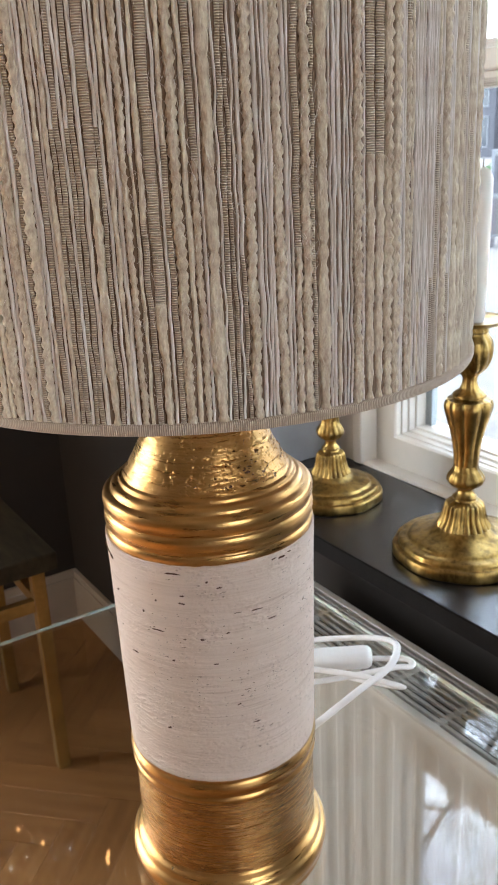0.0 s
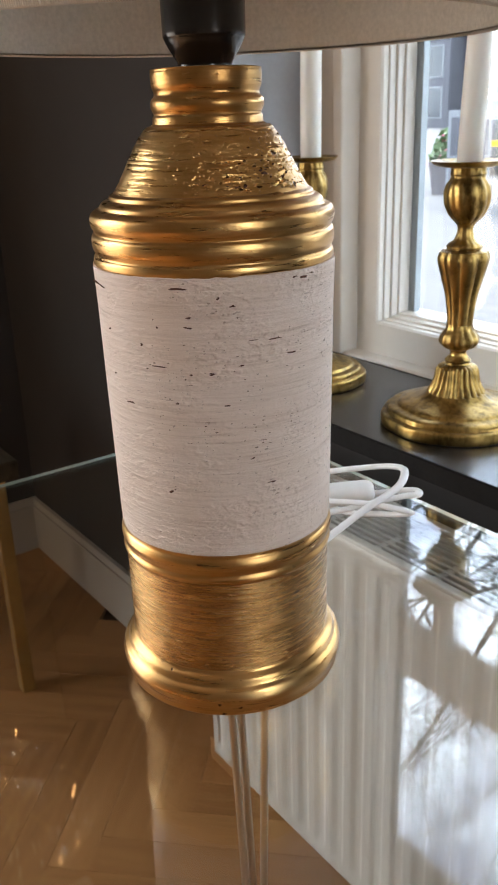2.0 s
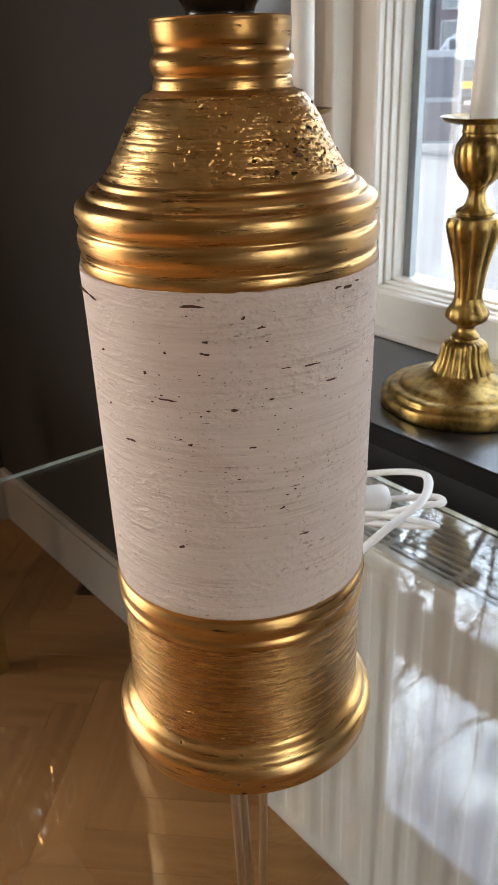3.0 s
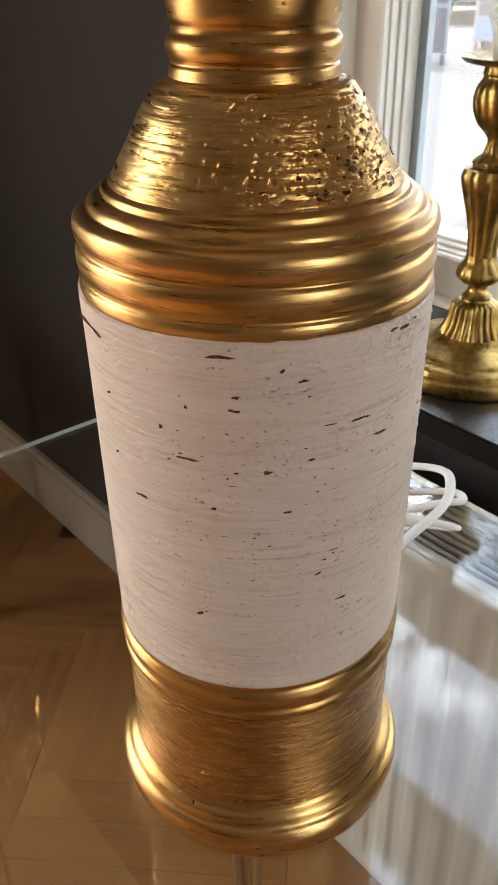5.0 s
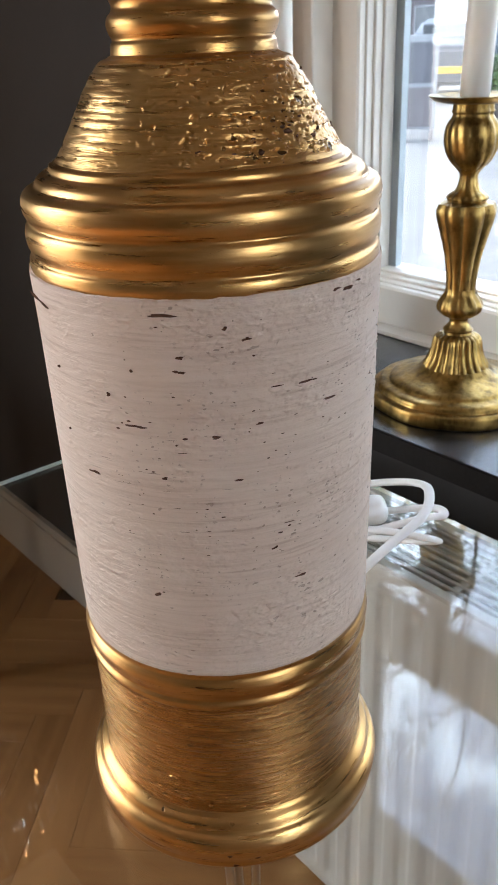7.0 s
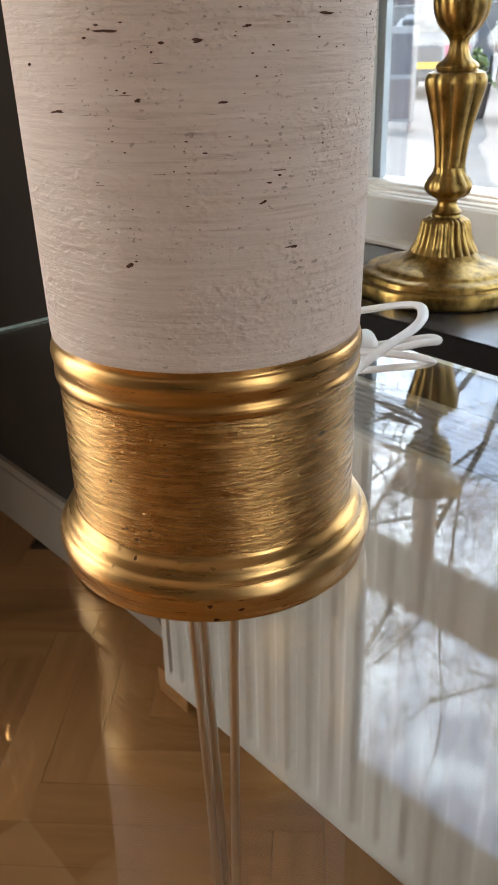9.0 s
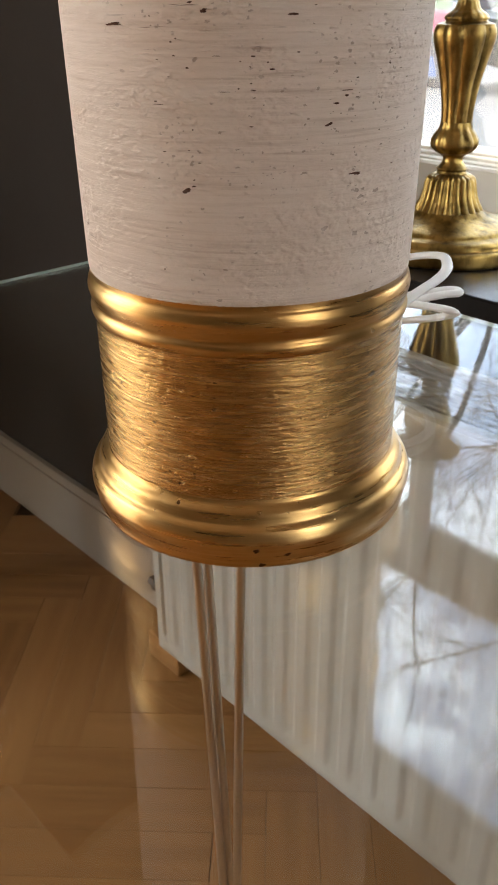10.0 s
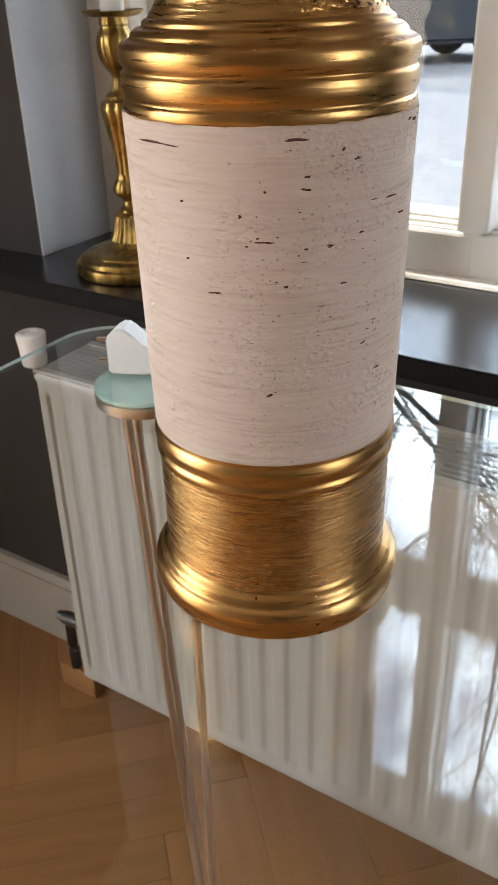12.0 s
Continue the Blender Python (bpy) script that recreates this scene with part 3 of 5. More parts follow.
wframe("window_frame", REV_L + 0.001, REV_R - 0.001, SILL_Z + 0.0005, TOP_Z - 0.001, FR_Y, 0.74, 0.063, 0.063, 0.004, 0.045)
part("moulding", box(REV_L + 0.062, FR_Y - 0.006, SILL_Z + 0.001, REV_L + 0.082, FR_Y + 0.04, TOP_Z - 0.05, 0.003), M_WHITE_PAINT, win)
PANES_X = [(-0.535, -0.123), (-0.100, 0.337)]
for a, b in PANES_X:
    outer_l, outer_r = a < -0.3, b > 0
    for z0, z1, low in ((0.7355, 1.3125, True), (1.3395, HEAD_Z - 0.047, False), (HEAD_Z + 0.054, TOP_Z - 0.047, False)):
        # sash, stepped glazing bead and pane
        wframe("sash", a - (0.062 if outer_l else 0.0113), b + (0.062 if outer_r else 0.0113), z0, z1, ST_Y + (0.0 if low else 0.001), 0.735,
               0.062 if outer_l else 0.0113, 0.062 if outer_r else 0.0113, 0.052 if low else 0.008, 0.010)
        for k, (dy, ins) in enumerate(((0.012, 0.003), (0.024, 0.007), (0.036, 0.011))):
            wframe("glazing_bead", a, b, z0 + (0.0515 if low else 0.0075), z1 - 0.0095, ST_Y + dy, 0.733 - 0.001 * k, ins, ins,
                   ins if low else 0.7 * ins, 0.55 * ins if low else ins, bevel=0.0012)
        pane = part("pane", box(a + 0.010, GL_Y, z0 + (0.0610 if low else 0.013), b - 0.010, GL_Y + 0.005, z1 - 0.013), M_PANE, win)
        pane.visible_shadow = False
        # grey spacer bar of the double glazing
        part("spacer", joined(box(a + 0.006, GL_Y + 0.0055, z0 + 0.05, a + (0.024 if outer_l else 0.012), GL_Y + 0.017, z1 - 0.015),
                              box(b - (0.024 if outer_r else 0.012), GL_Y + 0.0055, z0 + 0.05, b - 0.006, GL_Y + 0.017, z1 - 0.015)), M_SPACER, win, "grey spacer bar")
part("mullion", box(-0.1310, ST_Y - 0.003, 0.79, -0.0920, 0.7345, TOP_Z - 0.05, 0.004), M_WHITE_PAINT, win)
part("transom", box(REV_L + 0.066, FR_Y + 0.010, HEAD_Z - 0.0465, REV_R - 0.066, 0.738, HEAD_Z + 0.0535, 0.003), M_WHITE_PAINT, win)
part("transom", box(REV_L + 0.066, FR_Y + 0.016, 1.3130, REV_R - 0.066, 0.738, 1.3390, 0.003), M_WHITE_PAINT, win)

# ---------------------------------------------------------------- glass table
table = thing("glass_table", (-0.218, 0.152, 0), "clear glass table on a chrome and brass three-rod leg", "table")
TX0, TX1, TY0, TY1, TR = -0.357, 0.42, -0.42, 0.2575, 0.055
outline = []
for cx, cy, a0 in ((TX1 - TR, TY1 - TR, 0), (TX0 + TR, TY1 - TR, 90), (TX0 + TR, TY0 + TR, 180), (TX1 - TR, TY0 + TR, 270)):
    for k in range(13):
        a = radians(a0 + 90 * k / 12)
        outline.append((cx + TR * math.cos(a) + 0.218, cy + TR * math.sin(a) - 0.152))
bm = prism(outline, GLASS_Z - 0.010, GLASS_Z)
for f in bm.faces:
    f.material_index = 0 if abs(f.normal.z) > 0.5 else 1
bm.normal_update()
for f in bm.faces:
    f.material_index = 0 if abs(f.normal.z) > 0.5 else 1
top = part("glass_top", bm, [M_GLASS, M_GLASS_EDGE], table, "clear glass top with a pale green edge")
top.visible_shadow = False
part("support_disc", lathe([(0.042, 0.7440), (0.044, 0.7450), (0.044, 0.7540), (0.042, 0.7548)], 64), M_STEEL, table, "brushed steel disc under the glass", True).location = (-0.012, 0.016, 0)
# added pad; its turquoise paints the tint of the glass above the disc
part("tint_pad", lathe([(0.0415, 0.7549), (0.0436, 0.7556), (0.0436, 0.7590), (0.0425, 0.7597)], 64), M_PAD, table, "pale turquoise pad added for the glass tint over the disc", True).location = (-0.012, 0.016, 0)
for (x0, y0), (x1, y1) in (((-0.2310, 0.1420), (-0.193, 0.1377)), ((-0.2330, 0.1560), (-0.1929, 0.1464)), ((-0.1934, 0.1721), (-0.1716, 0.1336))):
    def rod_at(z):
        k = (0.72 - z) / 0.62
        return (x0 + (x1 - x0) * k + 0.218, y0 + (y1 - y0) * k - 0.152, z)
    part("rod", tube([rod_at(0.744), rod_at(0.012)], 0.0042, 12, 1), M_STEEL, table, "slim brass-toned steel rod", True)
part("foot_plate", lathe([(0.055, 0.0), (0.060, 0.002), (0.060, 0.010), (0.057, 0.012)], 48), M_STEEL, table, "", True).location = (0.034, -0.014, 0)

# ---------------------------------------------------------------- table lamp
lamp = thing("table_lamp", (0, 0, GLASS_Z), "white and gold ceramic table lamp with a woven yarn drum shade", "table lamp")
part("foot", lathe(smooth_profile([(0.0640, 0.0), (0.0668, 0.0015), (0.0672, 0.005), (0.0684, 0.0095), (0.0688, 0.0130), (0.0676, 0.0170), (0.0655, 0.0190),
                                   (0.0648, 0.0205), (0.0640, 0.0230), (0.0615, 0.0255), (0.0607, 0.0270)], 4), 128), M_GOLD, lamp, "gold glazed moulded foot", True)
part("lower_band", lathe(smooth_profile([(0.0606, 0.0268), (0.0607, 0.045), (0.0609, 0.065), (0.0611, 0.0815), (0.0616, 0.0840)], 4), 128), M_GOLD_BAND, lamp, "brushed gold band", True)
part("lower_bead", lathe(smooth_profile([(0.0614, 0.0838), (0.0624, 0.0855), (0.0625, 0.0875), (0.0616, 0.0895), (0.0624, 0.0920), (0.0631, 0.0955),
                                         (0.0624, 0.0985), (0.0616, 0.1000), (0.0618, 0.1025)], 4), 128), M_GOLD, lamp, "gold glazed double bead", True)
body = part("body", lathe(smooth_profile([(0.0612, 0.1018), (0.0619, 0.1030), (0.0622, 0.112), (0.0630, 0.155), (0.0637, 0.195), (0.0643, 0.230), (0.0649, 0.2495), (0.0647, 0.2512), (0.0636, 0.2520)], 8), 160),
            M_CLAY, lamp, "rough white slip-glazed cylinder with dark pits", True)
for v in body.data.vertices:
    if v.co.z > 0.2480:
        a = math.atan2(v.co.y, v.co.x)
        v.co.z += 0.0005 * noise.noise((9 * math.cos(a), 9 * math.sin(a), 1)) + 0.0005 * noise.noise((34 * math.cos(a), 34 * math.sin(a), 5))
part("shoulder", lathe(smooth_profile([(0.0632, 0.2500), (0.0642, 0.2525), (0.0640, 0.2555), (0.0629, 0.2572), (0.0641, 0.2600), (0.0645, 0.2635), (0.0640, 0.2665), (0.0628, 0.2682),
                                       (0.0640, 0.2705), (0.0646, 0.2735), (0.0640, 0.2768), (0.0622, 0.2785), (0.0595, 0.2795), (0.0585, 0.2815), (0.0565, 0.2832), (0.0540, 0.2840),
                                       (0.0533, 0.2860), (0.0510, 0.2872)], 4), 128), M_GOLD, lamp, "gold glazed ribbed shoulder", True)
CONE = smooth_profile([(0.0512, 0.2870), (0.0480, 0.2920), (0.0430, 0.3010), (0.0385, 0.3095), (0.0340, 0.3160), (0.0322, 0.3178), (0.0300, 0.3186), (0.0285, 0.3195)], 22)


def cone_relief(a, i):
    """Throwing ridges, drags of clay and open pits, thickest on the side that broke open."""
    r, z = CONE[i]
    c, s_ = math.cos(a), math.sin(a)
    q = Vector((r * c, r * s_, z))
    edge = min(1.0, i / 10, (len(CONE) - 1 - i) / 14)
    worn = min(max(0.10 + 1.05 * math.cos(a - radians(18)), 0.06), 1.0)
    ridge = 0.00016 * noise.noise((z * 900, 0.5 * c, 0.5 * s_)) + 0.00018 * noise.noise((z * 420, 4 * c, 4 * s_))
    drag = 0.00022 * noise.noise(Vector((q.x * 60, q.y * 60, q.z * 480))) + 0.00014 * noise.noise(Vector((q.x * 130, q.y * 130, q.z * 800)))
    hole = max(0.0, noise.noise(Vector((q.x * 430, q.y * 430, q.z * 620)) + Vector((7, 3, 1))) - 0.34 + 0.14 * (1 - worn)) * 0.0036 * worn
    fine = max(0.0, noise.noise(Vector((q.x * 820, q.y * 820, q.z * 1100))) - 0.36) * 0.0022 * worn
    return 1 + edge * (ridge + drag * (0.5 + 0.7 * worn) - hole - fine) / r


part("cone", lathe(CONE, 560, cone_relief), M_GOLD_ROUGH, lamp, "pitted gold glazed cone", True)
part("neck", lathe(smooth_profile([(0.0284, 0.3193), (0.0281, 0.3225), (0.0274, 0.3240), (0.0284, 0.3260), (0.0290, 0.3285), (0.0284, 0.3310), (0.0270, 0.3325), (0.0268, 0.3345),
                                   (0.0278, 0.3370), (0.0281, 0.3420), (0.0279, 0.3440), (0.0268, 0.3452), (0.0150, 0.3455)], 4), 96), M_GOLD, lamp, "gold glazed ringed neck", True)
part("socket", lathe(smooth_profile([(0.0135, 0.3450), (0.0138, 0.3475), (0.0165, 0.3520), (0.0198, 0.3580), (0.0207, 0.3640), (0.0207, 0.4000), (0.0200, 0.4040), (0.0150, 0.4060)], 5), 64),
     M_BLACK, lamp, "black bakelite lamp socket", True)
# chips and dashes in the white glaze: azimuth, height, width, height of each
for deg, h, w, t in ((-50, 0.247, 0.0105, 0.0016), (-46, 0.233, 0.003, 0.0018), (-46.5, 0.228, 0.004, 0.0016), (-61, 0.2275, 0.0015, 0.0014), (-93, 0.2225, 0.0018, 0.0017),
                     (-37, 0.2046, 0.0030, 0.0018), (-62, 0.2078, 0.0078, 0.0013), (-54, 0.1890, 0.0028, 0.0014), (-81, 0.1855, 0.0060, 0.0009), (-92, 0.1990, 0.0015, 0.0014),
                     (-60, 0.1395, 0.0028, 0.0022), (-20, 0.1580, 0.0024, 0.0014), (-10, 0.1430, 0.0050, 0.0013), (-103, 0.2440, 0.0300, 0.0013), (3, 0.2488, 0.0040, 0.0013), (8, 0.2480, 0.0065, 0.0020), (14, 0.2490, 0.0034, 0.0011), (-70, 0.2180, 0.0016, 0.0015), (-33, 0.2420, 0.0018, 0.0016), (-24, 0.2080, 0.0030, 0.0012), (-8, 0.2200, 0.0085, 0.0010),
                     (-31, 0.1880, 0.0034, 0.0011), (-27, 0.2380, 0.0030, 0.0014), (1, 0.2110, 0.0070, 0.0010)):
    bits, cr = [], random.Random(int(h * 1e5))
    for k in range(4):
        bit = bmesh.new()
        bmesh.ops.create_icosphere(bit, subdivisions=2, radius=1)
        for v in bit.verts:
            v.co *= 1 + 0.6 * noise.noise(v.co * 2.2 + Vector((deg + 9 * k, h * 50, 0)))
        long = cr.uniform(0.14, 0.34) if k else 0.36
        bmesh.ops.scale(bit, vec=(0.0004, w * long, t * cr.uniform(0.12, 0.30)), verts=bit.verts)
        bmesh.ops.translate(bit, vec=(0, w * cr.uniform(-0.34, 0.34) if k else 0, t * cr.uniform(-0.30, 0.30) if k else 0), verts=bit.verts)
        bits.append(bit)
    bm = joined(*bits)
    r = 0.0619 + (h - 0.103) * (0.0649 - 0.0619) / 0.1465
    pit = part("chip", bm, M_PIT, body, "dark open pit in the glaze" if deg == -50 else "", True)
    pit.matrix_local = pose(r * math.cos(radians(deg)), r * math.sin(radians(deg)), h, 0, 0, deg)

def crumbs(name, material, count, az, hs, size, lift, radius, parent, label, seed, length=(0.8, 2.2)):
    """Many small irregular grains stuck to a turned surface; they gather in drifts."""
    r = random.Random(seed)
    verts, faces = [], []
    ico = bmesh.new()
    bmesh.ops.create_icosphere(ico, subdivisions=1, radius=1)
    base_v, base_f = [v.co.copy() for v in ico.verts], [[v.index for v in f.verts] for f in ico.faces]
    ico.free()
    made = 0
    while made < count:
        a, h = radians(r.uniform(*az)), r.uniform(*hs)
        if noise.noise((4 * math.cos(a), 4 * math.sin(a), h * 45 + seed)) + r.uniform(-0.35, 0.35) < 0.10:
            continue
        s, first, k = r.uniform(*size) * (1 if r.random() < 0.85 else 1.6), len(verts), r.random() * 50
        wide = r.uniform(*length)
        rr = radius(h)
        for c in base_v:
            q = c * (1 + 0.95 * noise.noise(c * 1.9 + Vector((k, k, 0))))
            rad_, tang, up = rr + q.x * s * lift, q.y * s * wide, q.z * s * 0.65
            verts.append((rad_ * math.cos(a) - tang * math.sin(a), rad_ * math.sin(a) + tang * math.cos(a), h + up))
        faces += [[i + first for i in f] for f in base_f]
        made += 1
    me = bpy.data.meshes.new(name)
    me.from_pydata(verts, [], faces)
    me.polygons.foreach_set("use_smooth", [True] * len(me.polygons))
    me.materials.append(material)
    ob = new(name, me)
    ob.parent = parent
    ob["kind"] = "stuff"
    if label:
        ob["label"] = label
    return ob


def body_radius(h):
    return 0.0619 + (h - 0.103) * (0.0649 - 0.0619) / 0.1465


def cone_radius(h):
    return 0.0512 - (h - 0.287) * (0.0512 - 0.0340) / 0.029


crumbs("slip_grain", M_CLAY, 420, (-70, 50), (0.105, 0.205), (0.00018, 0.00045), 0.5, body_radius, body, "raised crumbs of white slip", 5, (0.8, 3.5))
crumbs("slip_grain", M_CLAY, 110, (-60, 45), (0.20, 0.246), (0.00018, 0.00045), 0.5, body_radius, body, "", 9, (0.8, 3.5))
crumbs("pitting", M_PIT, 220, (-70, 50), (0.108, 0.246), (0.00012, 0.00038), 0.25, body_radius, body, "small dark pits", 12)
crumbs("glaze_cracks", M_PIT, 24, (-70, 50), (0.110, 0.246), (0.00013, 0.00026), 0.5, body_radius, body, "fine dark cracks", 33, (5, 14))
crumbs("gold_grain", M_GOLD, 150, (-50, 70), (0.2885, 0.3155), (0.0003, 0.0009), 0.45, cone_radius, lamp, "gilded grains on the cone", 15)
crumbs("cone_pits", M_PIT, 60, (-40, 70), (0.290, 0.3155), (0.0003, 0.0009), 0.40, cone_radius, lamp, "open dark pits in the gold", 21)
crumbs("gold_grain", M_GOLD, 35, (-120, 50), (0.030, 0.082), (0.0003, 0.0008), 0.4, lambda h: 0.0608, lamp, "", 26)

# drum shade: card, lining, trims and strands of yarn
SH_R, SH0, SH1 = 0.1522, 0.360, 0.600
shade = part("shade", lathe([(SH_R - 0.0022, SH0 + 0.002), (SH_R, SH0 + 0.002), (SH_R, SH1 - 0.002), (SH_R - 0.0022, SH1 - 0.002), (SH_R - 0.0022, SH0 + 0.002)], 160, close=False),
             M_SHADE_BACK, lamp, "drum shade wound with beige and cream yarn", True)
part("lining", lathe([(SH_R - 0.0026, SH0 + 0.001), (SH_R - 0.0026, SH1 - 0.001), (SH_R - 0.0034, SH1 - 0.001), (SH_R - 0.0034, SH0 + 0.001), (SH_R - 0.0026, SH0 + 0.001)], 160, close=False),
     M_SHADE_IN, shade, "plain cream lining", True)
for z in (SH0, SH1 - 0.007):
    part("trim", lathe(smooth_profile([(SH_R - 0.0045, z), (SH_R + 0.0018, z - 0.0006), (SH_R + 0.0031, z + 0.0010), (SH_R + 0.0031, z + 0.0034), (SH_R + 0.0020, z + 0.0042), (SH_R - 0.001, z + 0.0042)], 3), 200, close=False),
         M_TRIM, shade, "beige woven edging", True)
for k in range(3):
    a = radians(20 + 120 * k)
    part("carrier_wire", tube([(0.019 * math.cos(a), 0.019 * math.sin(a), 0.402), (0.09 * math.cos(a), 0.09 * math.sin(a), 0.398), (0.1495 * math.cos(a), 0.1495 * math.sin(a), 0.372)], 0.0013, 8, 4), M_CHROME, shade, "", True)

rng = random.Random(7)


def strand_mesh(kinds, seed, width):
    """One yarn, standing upright at the origin, its outside towards +x; it may be spliced to a second kind on its way."""
    r = random.Random(seed)
    n, rows = 7, 190
    z0, z1 = SH0 + 0.0040, SH1 - 0.0040
    splice = r.uniform(0.15, 0.75) if len(kinds) > 1 else 2.0
    sway = [r.uniform(-1, 1) for _ in range(22)]
    verts, faces, which = [], [], []
    for i in range(rows + 1):
        t = i / rows
        z = z0 + (z1 - z0) * t
        kind = kinds[0] if t < splice else kinds[1]
        s = t * 20
        k = min(int(s), 20)
        f = s - k
        f = f * f * (3 - 2 * f)
        off = 0.00050 * (sway[k] * (1 - f) + sway[k + 1] * f) + 0.00010 * noise.noise((seed * 5.3, z * 330, 2))
        rough = {"slub": 1.0, "twist": 0.6, "ribbon": 0.35, "thin": 0.40}[kind]
        fat = 1 + rough * (0.34 * noise.noise((seed * 3.1, z * 55, 0)) + 0.36 * noise.noise((seed * 1.7, z * 260, 4)))
        if kind == "slub":
            fat += 0.60 * max(0, noise.noise((seed * 9.1, z * 24, 8))) - 0.14
        if kind == "thin":
            fat += 0.9 * max(0, noise.noise((seed * 7.7, z * 20, 3)) - 0.25)
        for j in range(n):
            a = 2 * math.pi * j / n
            w, d = width / 2 * fat, min(width * 0.50, 0.0021) * fat
            if kind == "twist":
                ph = 2 * math.pi * z / (0.0085 + 0.0006 * (seed % 5)) + seed
                lobe = 1 + 0.27 * math.cos(2 * (a - ph))
                w, d = w * lobe, d * lobe
            elif kind == "ribbon":
                w, d = width / 2 * (0.75 + 0.25 * fat), 0.0008 + 0.0002 * fat
            elif kind == "thin":
                d = width * 0.5 * (0.7 + 0.3 * fat)
            elif kind == "slub":
                w *= 1 + 0.16 * noise.noise((seed + j * 3.0, z * 300, 1))
                d *= 1 + 0.22 * noise.noise((seed + j * 5.0, z * 300, 6))
            verts.append((SH_R + 0.0004 + d * math.cos(a), off + w * math.sin(a), z))
        if i < rows:
            for j in range(n):
                p, q = i * n + j, i * n + (j + 1) % n
                faces.append((p, q, q + n, p + n))
                which.append(kinds.index(kind))
    me = bpy.data.meshes.new("strand")
    me.from_pydata(verts, [], faces)
    me.polygons.foreach_set("use_smooth", [True] * len(me.polygons))
    for kind in kinds:
        me.materials.append({"thin": M_YARN_LIGHT, "ribbon": M_RIBBON}.get(kind, M_YARN))
    me.polygons.foreach_set("material_index", which)
    return me


KINDS = [(("slub",), 0.0054), (("slub", "ribbon"), 0.0044), (("twist",), 0.0040), (("ribbon", "slub"), 0.0024), (("ribbon",), 0.0021), (("ribbon", "thin"), 0.0016),
         (("thin",), 0.0014), (("thin",), 0.0019), (("thin",), 0.0011), (("slub",), 0.0024), (("twist", "ribbon"), 0.0027), (("slub", "thin"), 0.0018)]
PICK = [0, 0, 1, 2, 2, 3, 4, 5, 5, 6, 6, 6, 6, 7, 7, 7, 8, 8, 8, 9, 9, 10, 11, 11]
BANK = [[(strand_mesh(kind, 11 * i + j, w), w) for j in range(5)] for i, (kind, w) in enumerate(KINDS)]
ang, hidden = radians(-130), []
while ang < radians(230) - 0.008:
    me, w = rng.choice(BANK[rng.choice(PICK)])
    gap = rng.choice((0.0, 0.0003, 0.0005, 0.0008))
    ang += (w + gap) / 2 / SH_R
    if ang < radians(72):
        ob = new("strand", me)
        ob.parent = shade
        ob.matrix_local = pose(0, 0, 0, 0, 0, math.degrees(ang))
    else:
        hidden.append((me, ang))
    ang += (w + gap) / 2 / SH_R
# the strands round the far side, joined
back = bmesh.new()
for me, a in hidden:
    first = len(back.verts)
    back.from_mesh(me)
    back.verts.ensure_lookup_table()
    bmesh.ops.rotate(back, cent=(0, 0, 0), matrix=Matrix.Rotation(a, 3, "Z"), verts=back.verts[first:])
me = bpy.data.meshes.new("strands")
back.to_mesh(me)
back.free()
me.materials.append(M_YARN_LIGHT)
me.polygons.foreach_set("use_smooth", [True] * len(me.polygons))
me.polygons.foreach_set("material_index", [0] * len(me.polygons))
fz = new("strands", me)
fz.parent = shade
fz["kind"] = "stuff"

# loose fibres that stand off the yarns
verts, faces = [], []
for k in range(14000):
    a, z = rng.uniform(0, 2 * math.pi), rng.uniform(SH0 + 0.010, SH1 - 0.012)
    slant, length, lift = rng.gauss(0, 0.55), rng.uniform(0.002, 0.008), rng.uniform(0.0012, 0.0026)
    bend, thick, first = rng.gauss(0, 0.35), rng.uniform(0.00004, 0.00009), len(verts)
    for i in range(4):
        u = (i / 3 - 0.5) * length
        da = (u * math.sin(slant + bend * i) + 0.0002) / SH_R
        rr = SH_R + lift + 0.0012 * math.sin(math.pi * i / 3) * rng.random()
        zz = min(max(z + u * math.cos(slant + bend * i), SH0 + 0.006), SH1 - 0.006)
        for s in (-1, 1):
            verts.append((rr * math.cos(a + da + s * thick / SH_R), rr * math.sin(a + da + s * thick / SH_R), zz))
        if i < 3:
            p = first + 2 * i
            faces.append((p, p + 1, p + 3, p + 2))
me = bpy.data.meshes.new("loose_fuzz")
me.from_pydata(verts, [], faces)
me.materials.append(M_YARN_LIGHT)
fz = new("loose_fuzz", me)
fz.parent = shade
fz["kind"] = "stuff"

# ---------------------------------------------------------------- cord and plug
CORD_PTS = [(-0.036, 0.052, 0.781), (-0.031, 0.100, 0.799), (-0.028, 0.143, 0.815), (-0.030, 0.175, 0.8205), (-0.040, 0.196, 0.822), (-0.056, 0.208, 0.822), (-0.085, 0.200, 0.815),
            (-0.130, 0.165, 0.802), (-0.160, 0.130, 0.788), (-0.165, 0.105, 0.778), (-0.140, 0.102, 0.776), (-0.095, 0.155, 0.782), (-0.056, 0.206, 0.796), (-0.0456, 0.219, 0.798),
            (-0.058, 0.226, 0.796), (-0.086, 0.211, 0.788), (-0.108, 0.187, 0.785), (-0.140, 0.165, 0.780), (-0.166, 0.145, 0.776), (-0.160, 0.125, 0.776), (-0.120, 0.140, 0.790),
            (-0.065, 0.172, 0.798), (-0.036, 0.190, 0.797), (-0.034, 0.198, 0.792), (-0.060, 0.194, 0.783), (-0.100, 0.186, 0.7735), (-0.150, 0.186, 0.7733), (-0.200, 0.181, 0.7745), (-0.222, 0.178, 0.7790)]
